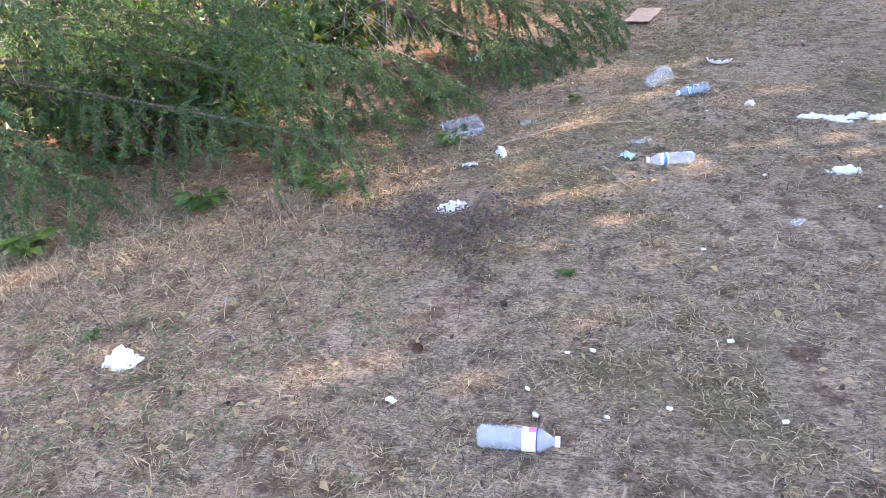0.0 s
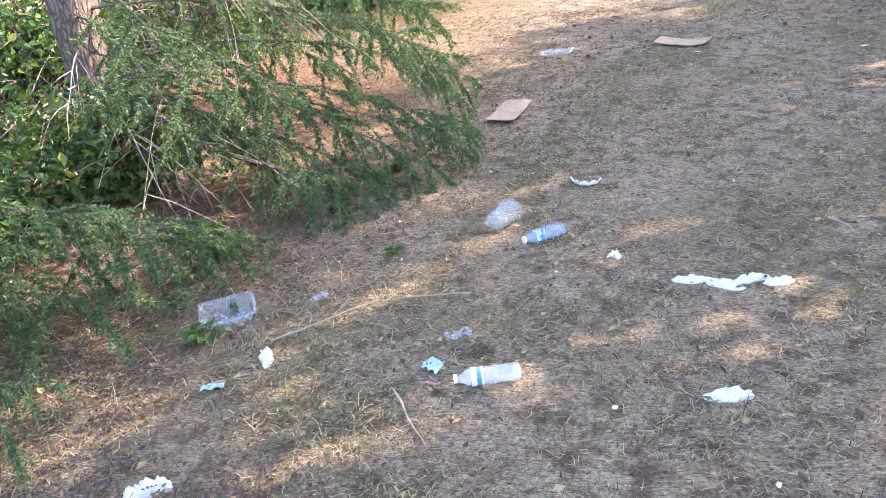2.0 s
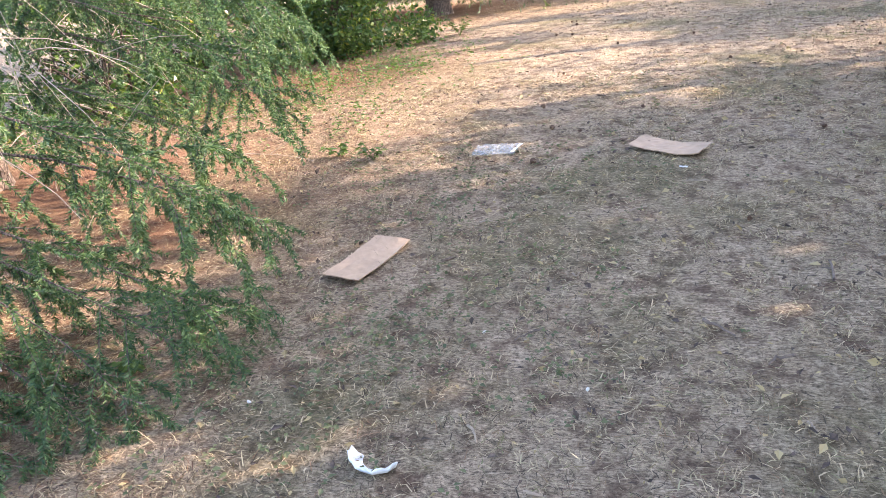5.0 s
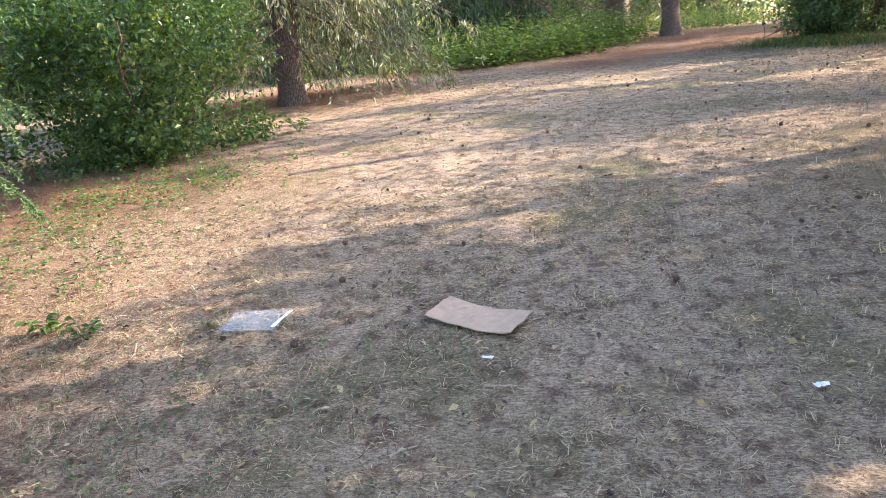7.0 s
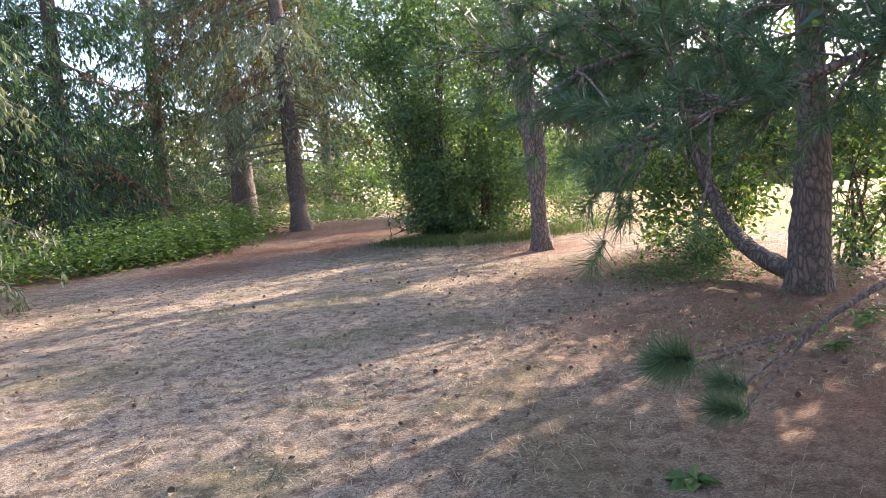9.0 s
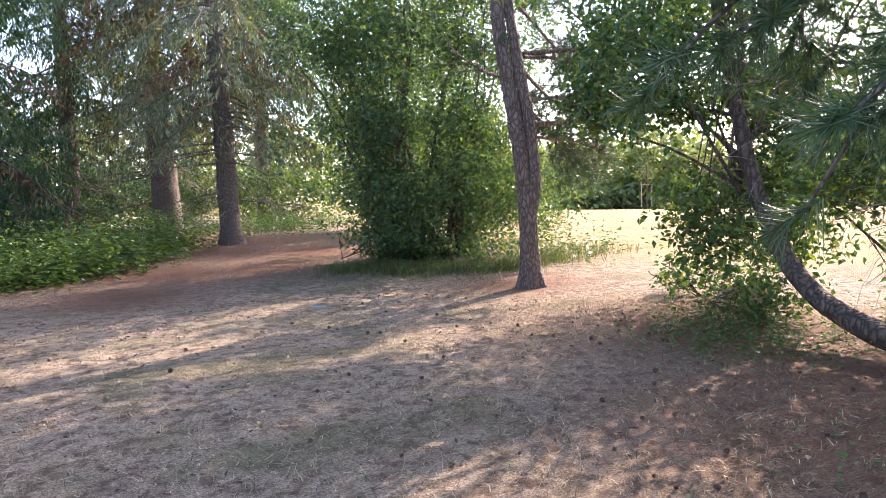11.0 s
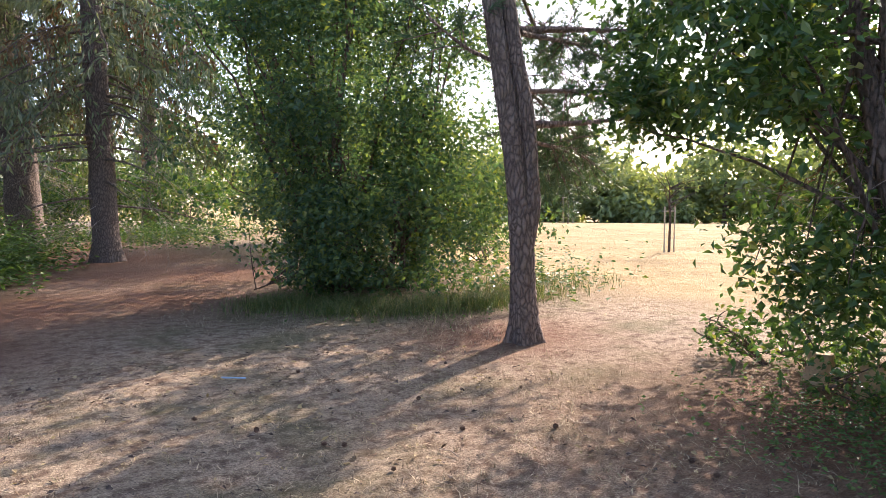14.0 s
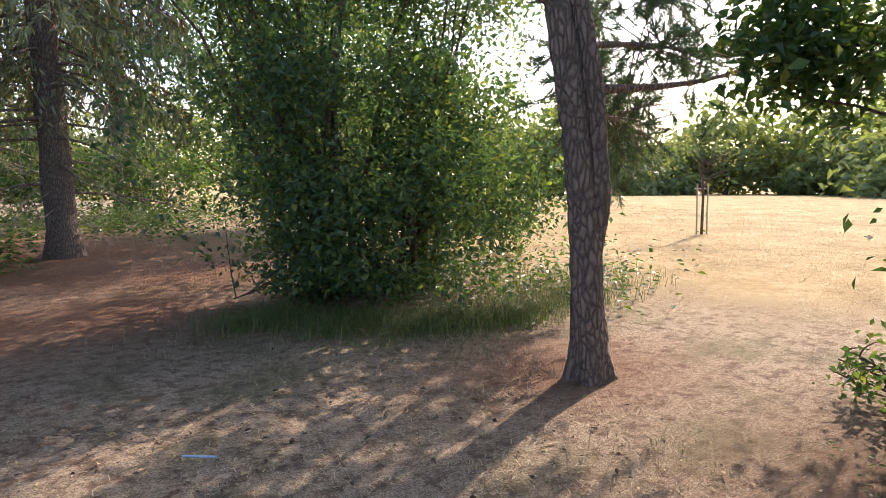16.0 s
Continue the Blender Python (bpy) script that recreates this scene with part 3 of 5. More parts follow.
def blades(bag, x, y, length, width, rise, rg, z0=0.0):
    """Bent blades standing or lying on the ground."""
    n = len(x)
    a = rg.random(n) * 6.283
    lay = np.stack([np.cos(a), np.sin(a), 0 * a], 1)
    side = np.stack([-np.sin(a), np.cos(a), 0 * a], 1)
    ln, wd, up = (np.broadcast_to(v, n)[:, None] for v in (length, width, rise))
    base = np.stack([x, y, gz(x, y) + z0], 1)
    bend = a + rg.normal(size=n) * 0.5
    lay2 = np.stack([np.cos(bend), np.sin(bend), 0 * a], 1)
    mid = base + lay * ln * 0.5 * np.sqrt(np.maximum(0, 1 - up ** 2)) + np.array([0, 0, 1.0]) * ln * 0.5 * up
    tip = mid + lay2 * ln * 0.55 + np.array([0, 0, 1.0]) * ln * (up - 0.45) * 0.45
    tip[:, 2] = np.maximum(tip[:, 2], gz(tip[:, 0], tip[:, 1]) + 0.002)
    V = np.stack([base - side * wd / 2, base + side * wd / 2, mid + side * wd * 0.4, mid - side * wd * 0.4, tip], 1).reshape(-1, 3)
    i = np.arange(n)[:, None] * 5
    bag.add(V, tris=i + [3, 2, 4], quads=i + [0, 1, 2, 3])


def scatter(n, x0, x1, y0, y1, rg, clump=0.0):
    """Places strewn over a stretch, in loose clumps."""
    x, y = x0 + (x1 - x0) * rg.random(n), y0 + (y1 - y0) * rg.random(n)
    if clump:
        k = np.sin(x * 5.1 + 2 * np.sin(y * 2.3)) + np.sin(y * 6.3 + 2 * np.sin(x * 3.1)) + np.sin(x * 13 + y * 9) + rg.normal(size=n)
        keep = k > clump
        x, y = x[keep], y[keep]
    return x, y


def grass_all():
    rg = np.random.default_rng(90)
    b = Bag()
    for x0, x1, y0, y1, n, ln, wd in ((-1.6, 3.6, 0.5, 4.6, 60000, 0.045, 0.0028), (-0.4, 5.2, 4.6, 9.4, 48000, 0.05, 0.0034), (0.2, 8.2, 9.4, 17.6, 36000, 0.07, 0.005)):
        x, y = scatter(n, x0, x1, y0, y1, rg, -0.9)
        m = len(x)
        blades(b, x, y, ln * (0.4 + 0.8 * rg.random(m)), wd * (0.6 + 0.8 * rg.random(m)), 0.05 + 0.5 * rg.random(m) ** 2, rg)
    for x0, x1, y0, y1, n in ((-1.6, 3.8, 0.5, 4.6, 125000), (-0.4, 5.2, 4.6, 9.4, 80000)):
        x, y = scatter(n, x0, x1, y0, y1, rg, -1.2)
        m = len(x)
        a = rg.random(m) * 6.283
        needles(b, np.stack([x, y, gz(x, y) + 0.012 * rg.random(m)], 1), np.stack([np.cos(a), np.sin(a), 0.5 * (rg.random(m) - 0.25)], 1), 0.02 + 0.035 * rg.random(m), 0.0024, rg)
    tagged(b.mesh("dry_grass", GRASS, None, "short matted dry grass blades covering the ground", "stuff"), category="grass")
    b = Bag()
    for cx, cy, r, n in ((-0.6, 2.1, 0.5, 2600), (0.1, 2.4, 0.35, 1000), (-1.3, 1.7, 0.5, 1800), (0.5, 3.5, 0.7, 1400), (0.5, 8.8, 0.9, 500), (-0.3, 9.3, 0.9, 400), (1.0, 6.9, 0.6, 900), (6.0, 11.8, 1.4, 2600), (4.6, 8.9, 0.9, 1400), (8.0, 15.4, 0.9, 900), (7.2, 18.2, 0.4, 900), (8.6, 17.3, 0.35, 900), (6.4, 19.0, 0.4, 600)):
        x, y = cx + rg.normal(size=n) * r, cy + rg.normal(size=n) * r
        blades(b, x, y, 0.05 + 0.10 * rg.random(n), 0.0026, 0.4 + 0.45 * rg.random(n), rg)
    for x0, x1, y0, y1, n, tall in ((-1.2, 3.4, 0.7, 4.6, 2600, 0.035), (0.6, 5.0, 4.6, 9.4, 1700, 0.04), (2.4, 8.4, 9.4, 16.6, 1500, 0.05)):
        cx, cy = scatter(n, x0, x1, y0, y1, rg, -0.4)
        x, y = np.repeat(cx, 9), np.repeat(cy, 9)
        m = len(x)
        blades(b, x + rg.normal(size=m) * 0.012, y + rg.normal(size=m) * 0.012, tall * (0.5 + 1.0 * rg.random(m)), 0.0028, 0.45 + 0.5 * rg.random(m), rg)
    tagged(b.mesh("tall_dry_grass", GRASS, None, "taller wispy dry grass at the shady edge", "stuff"), category="grass")
    b = Bag()
    for cx, cy, r, n in ((7.5, 19.2, 0.28, 1300), (8.1, 18.6, 0.3, 1500), (8.8, 18.1, 0.3, 1500), (9.5, 17.95, 0.3, 1300), (10.3, 18.2, 0.4, 900), (11.2, 18.8, 0.6, 900), (1.2, 21.9, 0.6, 1800), (2.6, 22.9, 0.6, 1500), (-0.6, 21.2, 0.8, 1700)):
        x, y = cx + rg.normal(size=n) * r, cy + rg.normal(size=n) * r * 0.7
        blades(b, x, y, 0.12 + 0.2 * rg.random(n), 0.006, 0.75 + 0.25 * rg.random(n), rg)
    tagged(b.mesh("green_grass", GREENB, None, "tufts of tall green grass under the bush", "stuff"), category="grass")
    b = Bag()
    x, y = scatter(42000, 10.2, 24, 14.5, 33, rg, -0.6)
    keep = (y + 0.6 * (x - 12)) > 15.5
    x, y = x[keep], y[keep]
    blades(b, x, y, 0.05 + 0.08 * rg.random(len(x)), 0.006, 0.15 + 0.35 * rg.random(len(x)), rg)
    tagged(b.mesh("straw_field_grass", STRAWB, None, "sun-bleached straw grass of the open field", "stuff"), category="grass")
    b = Bag()
    for cx, cy, r, n in ((8.0, 11.0, 1.5, 6500), (8.2, 13.2, 1.1, 3500), (6.9, 9.6, 1.1, 4500), (0.2, 4.6, 0.7, 3500), (0.6, 6.4, 0.6, 2500), (0.2, 10.6, 0.9, 4000), (1.0, 8.2, 0.8, 3000), (6.8, 22.6, 1.4, 4000), (4.9, 19.8, 1.2, 4500), (0.2, 15.0, 1.0, 3000)):
        x, y = cx + rg.normal(size=n) * r, cy + rg.normal(size=n) * r
        blades(b, x, y, 0.05 + 0.06 * rg.random(n), 0.003, 0.02 + 0.15 * rg.random(n) ** 2, rg, 0.002)
    tagged(b.mesh("fallen_needles", NEEDLEB, None, "reddish-brown fallen needles under the trees", "stuff"), category="needles")


KEEP_CLEAR = [(3.06, 7.47, 0.27), (1.755, 5.94, 0.27), (0.91, 2.51, 0.1), (0.78, 3.5, 0.16), (1.03, 3.17, 0.09), (1.89, 3.03, 0.14), (2.04, 4.07, 0.13), (1.83, 4.22, 0.12), (2.0, 7.52, 0.2), (1.69, 3.11, 0.07), (0.9, 2.99, 0.07), (0.0, 1.31, 0.1)]


def herb_patch(name, spots, label, mat, seed, leaf=0.06, tall=0.45):
    rg = np.random.default_rng(seed)
    b = Bag()
    for cx, cy, r, n in spots:
        x, y = cx + rg.normal(size=n) * r, cy + rg.normal(size=n) * r
        clear = np.ones(n, bool)
        for kx, ky, kr in KEEP_CLEAR:
            clear &= np.hypot(x - kx, y - ky) > kr
        x, y = x[clear], y[clear]
        n = len(x)
        h = tall * (0.3 + 0.8 * rg.random(n))
        base = np.stack([x, y, gz(x, y)], 1)
        for q in range(7):
            f = (q + 1) / 7
            p = base + np.array([0, 0, 1.0]) * (h * f)[:, None] + rg.normal(size=(n, 3)) * 0.02
            d = rg.normal(size=(n, 3)) * [1, 1, 0.2] + [0, 0, 0.1]
            ln = leaf * (1.15 - 0.5 * f) * (0.7 + 0.6 * rg.random(n))
            leaves(b, p, d, np.array([0, 0, 1.0]) + rg.normal(size=(n, 3)) * 0.35, ln, ln * 0.6)
    return tagged(b.mesh(name, mat, None, label, "stuff"), category="plants")


grass_all()
herb_patch("nettle_patch", [(1.3, 19.5, 0.5, 200), (2.3, 19.9, 0.45, 230), (3.1, 20.6, 0.45, 240), (3.8, 21.4, 0.45, 240), (4.4, 22.8, 0.5, 240), (4.9, 24.4, 0.5, 200), (0.2, 20.2, 0.6, 200), (2.0, 22.9, 0.8, 200), (3.2, 24.6, 0.8, 300), (4.4, 26.6, 0.8, 300), (5.2, 27.6, 0.6, 160), (-1.2, 21.6, 0.9, 220)], "green nettles and herbs along the dark spruces", HERB, 95, 0.105, 0.85)
herb_patch("low_herbs", [(9.0, 13.2, 0.5, 260), (8.6, 12.5, 0.4, 170), (9.5, 12.0, 0.6, 130), (7.9, 10.3, 0.5, 60), (9.3, 17.9, 0.5, 60), (8.0, 18.6, 0.5, 70)], "low green herbs on needle-strewn ground", HERB, 96, 0.04, 0.22)
herb_patch("edge_herbs", [(-0.3, 9.4, 0.55, 200), (0.3, 10.3, 0.45, 170), (-1.0, 8.8, 0.5, 150), (0.4, 8.4, 0.4, 60)], "pale green herbs in sun at the shrub edge", HERB, 98, 0.04, 0.2)
herb_patch("sunny_meadow_herbs", [(8.2, 28.6, 1.0, 300), (8.5, 30.5, 1.2, 300), (7.0, 31.0, 1.2, 240), (10.0, 31.5, 1.5, 300), (11.0, 18.6, 0.6, 120)], "bright yellow-green herbs in sun behind the trees", BROAD, 97, 0.09, 0.6)
DARKWEED = leaf_mat("purple_brown_weed", [(0.0, (0.06, 0.04, 0.045)), (0.6, (0.13, 0.085, 0.09)), (1.0, (0.14, 0.15, 0.08))], 0.7, 0.2, (1, 1, 1))
herb_patch("dark_weeds", [(1.02, 2.25, 0.16, 240), (0.75, 2.45, 0.14, 120), (0.45, 2.95, 0.2, 160), (0.2, 3.4, 0.25, 160), (0.75, 3.9, 0.25, 140), (1.3, 2.5, 0.12, 60)], "low dark purple-brown weeds in the grass", DARKWEED, 99, 0.022, 0.09)
GREYWEED = leaf_mat("grey_green_weed", [(0.0, (0.08, 0.10, 0.06)), (1.0, (0.18, 0.20, 0.11))], 0.7, 0.25)
herb_patch("sparse_weeds", [(1.9, 3.4, 0.3, 120), (1.2, 2.95, 0.3, 110), (2.3, 5.6, 0.4, 110), (1.9, 5.3, 0.3, 90), (1.5, 4.9, 0.35, 110), (2.0, 6.6, 0.3, 90), (1.5, 7.3, 0.4, 110), (0.4, 1.6, 0.4, 90), (-0.3, 1.2, 0.4, 90), (3.2, 9.0, 0.6, 110), (5.0, 11.0, 0.8, 130), (2.6, 7.2, 0.4, 80)], "sparse low grey-green weeds among dry grass", GREYWEED, 100, 0.025, 0.06)


def ground_debris():
    """Dark bits of bark and leaf, and pale scraps of straw, strewn over the grass."""
    rg = np.random.default_rng(101)
    for name, mat, n, label in (("dark_debris", BARK_DARK, 5400, "dark crumbs of bark and dead leaf in the grass"), ("pale_debris", STRAWB, 5000, "pale scraps of straw and leaf in the grass")):
        b = Bag()
        x = np.concatenate([scatter(n // 3, -1.2, 3.8, 0.6, 4.8, rg)[0], scatter(n // 3, 0.4, 5.2, 4.8, 9.6, rg)[0], scatter(n // 3, 1.6, 8.6, 9.6, 17.4, rg)[0]])
        y = np.concatenate([0.6 + 4.2 * rg.random(n // 3), 4.8 + 4.8 * rg.random(n // 3), 9.6 + 7.8 * rg.random(n // 3)])
        m = len(x)
        d = rg.normal(size=(m, 3)) * [1, 1, 0.25]
        ln = (0.012 + 0.03 * rg.random(m) ** 2) * (1 + 0.025 * y)
        leaves(b, np.stack([x, y, gz(x, y) + 0.008 + 0.012 * rg.random(m)], 1), d, np.array([0, 0, 1.0]) + rg.normal(size=(m, 3)) * 0.4, ln, ln * (0.3 + 0.4 * rg.random(m)))
        tagged(b.mesh(name, mat, None, label, "stuff"), category="debris")


ground_debris()


def smooth_line(pts, n=24):
    """A rounded line through a few places."""
    pts = np.asarray(pts, float)
    u, s = np.linspace(0, 1, len(pts)), np.linspace(0, 1, n)
    P = np.stack([np.interp(s, u, pts[:, c]) for c in range(3)], 1)
    for _ in range(4):
        P[1:-1] = (P[:-2] + 2 * P[1:-1] + P[2:]) / 4
    return P


# ---- spruces at the shady edge ----
near_spruce(-3.0, 3.0, 9.0, 0.15, "spruce with low green boughs hanging over dry grass",
            [(0.14, 2.88, 0.12), (0.3, 2.62, 0.2), (0.05, 2.95, 0.4), (0.2, 2.9, 0.62), (-0.1, 2.9, 0.85), (0.1, 3.0, 1.1), (-0.72, 2.2, 0.1), (-0.95, 2.1, 0.2), (-1.1, 2.0, 0.45), (-1.3, 2.0, 0.3),
             (-0.8, 2.2, 0.95), (-0.45, 2.6, 1.2), (0.35, 3.3, 0.28), (0.55, 3.75, 0.3), (0.7, 3.95, 0.2), (0.45, 3.5, 0.5)], 11, 10, 18)
near_spruce(-0.85, 5.2, 9.0, 0.15, "spruce with low boughs sweeping over the litter",
            [(1.2, 4.42, 0.2), (1.1, 4.3, 0.12), (1.3, 4.6, 0.18), (0.95, 4.4, 0.32), (1.45, 4.9, 0.34), (1.35, 4.75, 0.3), (1.52, 5.05, 0.4), (1.58, 5.5, 0.58), (1.4, 5.3, 0.8), (0.7, 4.5, 0.75), (0.5, 4.1, 0.95), (0.3, 4.3, 0.62), (0.1, 4.2, 0.85), (1.0, 4.7, 1.25)], 12, 10, 12)
near_spruce(-1.65, 7.0, 9.0, 0.15, "spruce with sunlit drooping boughs beside cardboard",
            [(0.85, 6.9, 1.05), (1.1, 5.95, 0.72), (1.15, 6.3, 0.95), (1.05, 6.1, 1.15), (0.9, 7.3, 1.25), (0.75, 7.7, 1.0), (0.8, 6.6, 1.5), (1.2, 6.3, 1.4), (0.5, 8.0, 1.4), (0.4, 6.3, 0.5)], 14, 12, 14)
spruce(-0.62, 15.3, 12.0, 0.2, "spruce with exposed roots and drooping grey-green boughs", [(80, 1.3, 6.0, 2.6, 2.2, 110, 115), (46, 1.75, 5.0, 2.1, 2.2, -50, 75)], 13, dead=22, card=0.11)
for k, (sx, sy, sh, sr) in enumerate([(-3.4, 21.5, 14, 0.22), (-0.6, 23.5, 15, 0.24), (1.0, 25.6, 14, 0.22), (-6.5, 18.0, 13, 0.22), (3.0, 30.5, 15, 0.25)]):
    spruce(sx, sy, sh, sr, "tall dark spruce with hanging grey-green branches", [(95, 0.3, 9.0, 3.0, 2.0, 0, 180)], 20 + k, dead=12, card=0.17, brown=0.05, bare=6, needle=SPRUCE)
spruce(9.0, 34.5, 15, 0.25, "tall spruce beyond the sunlit clearing", [(90, 5.0, 11.5, 3.0, 2.2, 0, 180)], 33, dead=6, card=0.26, needle=SPRUCE)
spruce(5.35, 28.6, 16, 0.36, "tall leaning spruce with a bare lower trunk", [(95, 3.6, 11.0, 2.6, 2.2, 0, 180)], 31, lean=(-0.05, 0), dead=26, card=0.16, brown=0.25, bare=16)
spruce(6.45, 25.3, 15, 0.24, "tall spruce with bare dead lower branches", [(90, 2.9, 11.0, 2.5, 2.0, 0, 180)], 32, lean=(-0.03, 0), dead=28, card=0.16, brown=0.25, bare=20)



def bare_limb():
    b = Bag()
    rg = np.random.default_rng(88)
    tube(b, smooth_line([(-0.85, 5.15, 0.75), (-0.2, 4.8, 0.62), (0.25, 4.45, 0.5), (0.62, 4.5, 0.36)], 16), np.linspace(0.024, 0.009, 16), 7, 0.08, rg)
    tube(b, smooth_line([(0.25, 4.45, 0.5), (0.4, 4.15, 0.62), (0.6, 3.95, 0.66)], 8), np.linspace(0.012, 0.005, 8), 5, 0.08, rg)
    tagged(b.mesh("dead_limb", BARK_SPRUCE, None, "bare dead spruce limb under green boughs"), category="branch")


bare_limb()

# ---- leafy edge on the shady side ----
LOW = "undergrowth_shrub"
shrub(-0.75, 3.4, [((0, 0, 0.32), (0.5, 0.4, 0.32), 0.6), ((-0.6, -0.3, 0.3), (0.5, 0.4, 0.32), 0.4)], "low broad-leaved sapling growth in dappled light", 40, 8, 0.06, 300, 7, BROAD, LOW, 0.6)
shrub(-1.3, 4.1, [((0, 0, 0.5), (0.9, 0.7, 0.55), 0.7), ((0.9, 0.9, 0.35), (0.6, 0.6, 0.35), 0.3)], "broad-leaved undergrowth in dappled light under spruces", 41, 10, 0.065, 620, 9, BROAD, LOW)
shrub(-1.9, 6.0, [((0, 0, 0.7), (0.9, 0.8, 0.7), 1.0)], "broad-leaved undergrowth between spruce trunks", 38, 10, 0.065, 650, 8, BROAD, LOW)
shrub(-3.6, 6.6, [((0, 0, 1.0), (1.2, 1.4, 1.1), 1.0)], "dense broad-leaved undergrowth between spruce trunks", 39, 10, 0.075, 750, 8, BROAD, LOW)
shrub(-3.0, 3.8, [((0, 0, 0.9), (1.2, 2.0, 1.2), 1.0)], "dense broad-leaved undergrowth under the spruces", 45, 10, 0.07, 1000, 9, BROAD, LOW)
shrub(-2.3, 9.0, [((0, 0, 1.0), (1.2, 1.6, 1.3), 1.0)], "dense broad-leaved shrub under the spruces", 42, 14, 0.065, 1300, 9, BROAD, LOW)
shrub(-1.1, 11.9, [((0, 0, 1.35), (1.35, 1.3, 1.5), 0.7), ((0.5, -0.2, 0.6), (0.8, 0.9, 0.7), 0.3)], "tall glossy broad-leaved shrub at the grass edge", 43, 20, 0.06, 2700, 9, BROAD, LOW)
shrub(-2.6, 13.6, [((0, 0, 1.9), (1.7, 1.6, 2.1), 1.0)], "tall glossy broad-leaved shrub behind the edge", 44, 12, 0.07, 1900, 9, BROAD, LOW)

shrub(9.6, 33.0, [((0, 0, 1.2), (2.2, 1.4, 1.3), 1.0)], "sunlit yellow-green shrub behind the spruces", 46, 8, 0.12, 700, 7, BROAD, "sunny_shrub", 2.0, 0.16)
shrub(6.4, 34.0, [((0, 0, 1.2), (2.4, 1.4, 1.3), 1.0)], "sunlit yellow-green shrub behind the spruces", 47, 8, 0.12, 700, 7, BROAD, "sunny_shrub", 2.0, 0.16)
shrub(2.5, 33.5, [((0, 0, 1.4), (2.4, 1.4, 1.6), 1.0)], "sunlit green shrub behind the spruces", 48, 8, 0.12, 700, 7, BROAD, "sunny_shrub", 2.0, 0.16)

shrub(-2.4, 10.9, [((0, 0, 1.1), (1.2, 1.2, 1.3), 1.0)], "dense broad-leaved shrub at the grass edge", 49, 10, 0.065, 900, 9, BROAD, LOW)
shrub(10.6, 12.2, [((0, 0, 1.2), (0.9, 0.9, 1.2), 1.0)], "dark leafy shrub behind the old tree", 52, 10, 0.07, 600, 8, BUSH, LOW)

# ---- big leafy bush by the pine ----
shrub(9.1, 20.2, [((0, 0, 2.9), (2.0, 1.9, 3.2), 0.6), ((-1.2, -0.4, 3.6), (1.5, 1.5, 2.4), 0.25), ((0.3, -0.9, 1.1), (1.7, 1.3, 1.1), 0.25), ((1.5, 0.2, 1.2), (1.0, 1.2, 1.2), 0.12), ((-0.7, -0.7, 0.8), (1.3, 0.9, 0.75), 0.14), ((-1.2, -0.3, 4.3), (1.5, 1.2, 1.1), 0.08), ((1.45, -0.1, 3.4), (1.15, 1.2, 2.6), 0.27)],
      "big dark-green many-stemmed bush with small leaves", 50, 40, 0.075, 5600, 8, BUSH, "big_bush", 4.5, 0.10, 0.035, cut=0.0, up=1.3)
shrub(12.2, 21.5, [((0, 0, 0.6), (0.9, 0.9, 0.6), 1.0)], "low sunlit shrub behind the pine", 51, 8, 0.06, 300, 8, BROAD, "low_shrub", 0.9, 0.08, 0.012)

# Added mostly out of sight to shade the ground; the taller also fills sky.
shrub(10.7, 24.4, [((0, 0, 3.0), (1.8, 1.8, 3.1), 1.0)], "tall dark-green bush added behind the big bush", 53, 14, 0.09, 1700, 8, BUSH, "added_tall_bush", 4.5, 0.16, 0.035)
shrub(11.6, 27.6, [((0, 0, 4.4), (2.5, 2.2, 4.4), 1.0)], "tall dark-green bush added behind the big bush", 54, 16, 0.13, 1900, 8, BUSH, "added_tall_bush", 6.0, 0.2, 0.04, cut=-0.3)

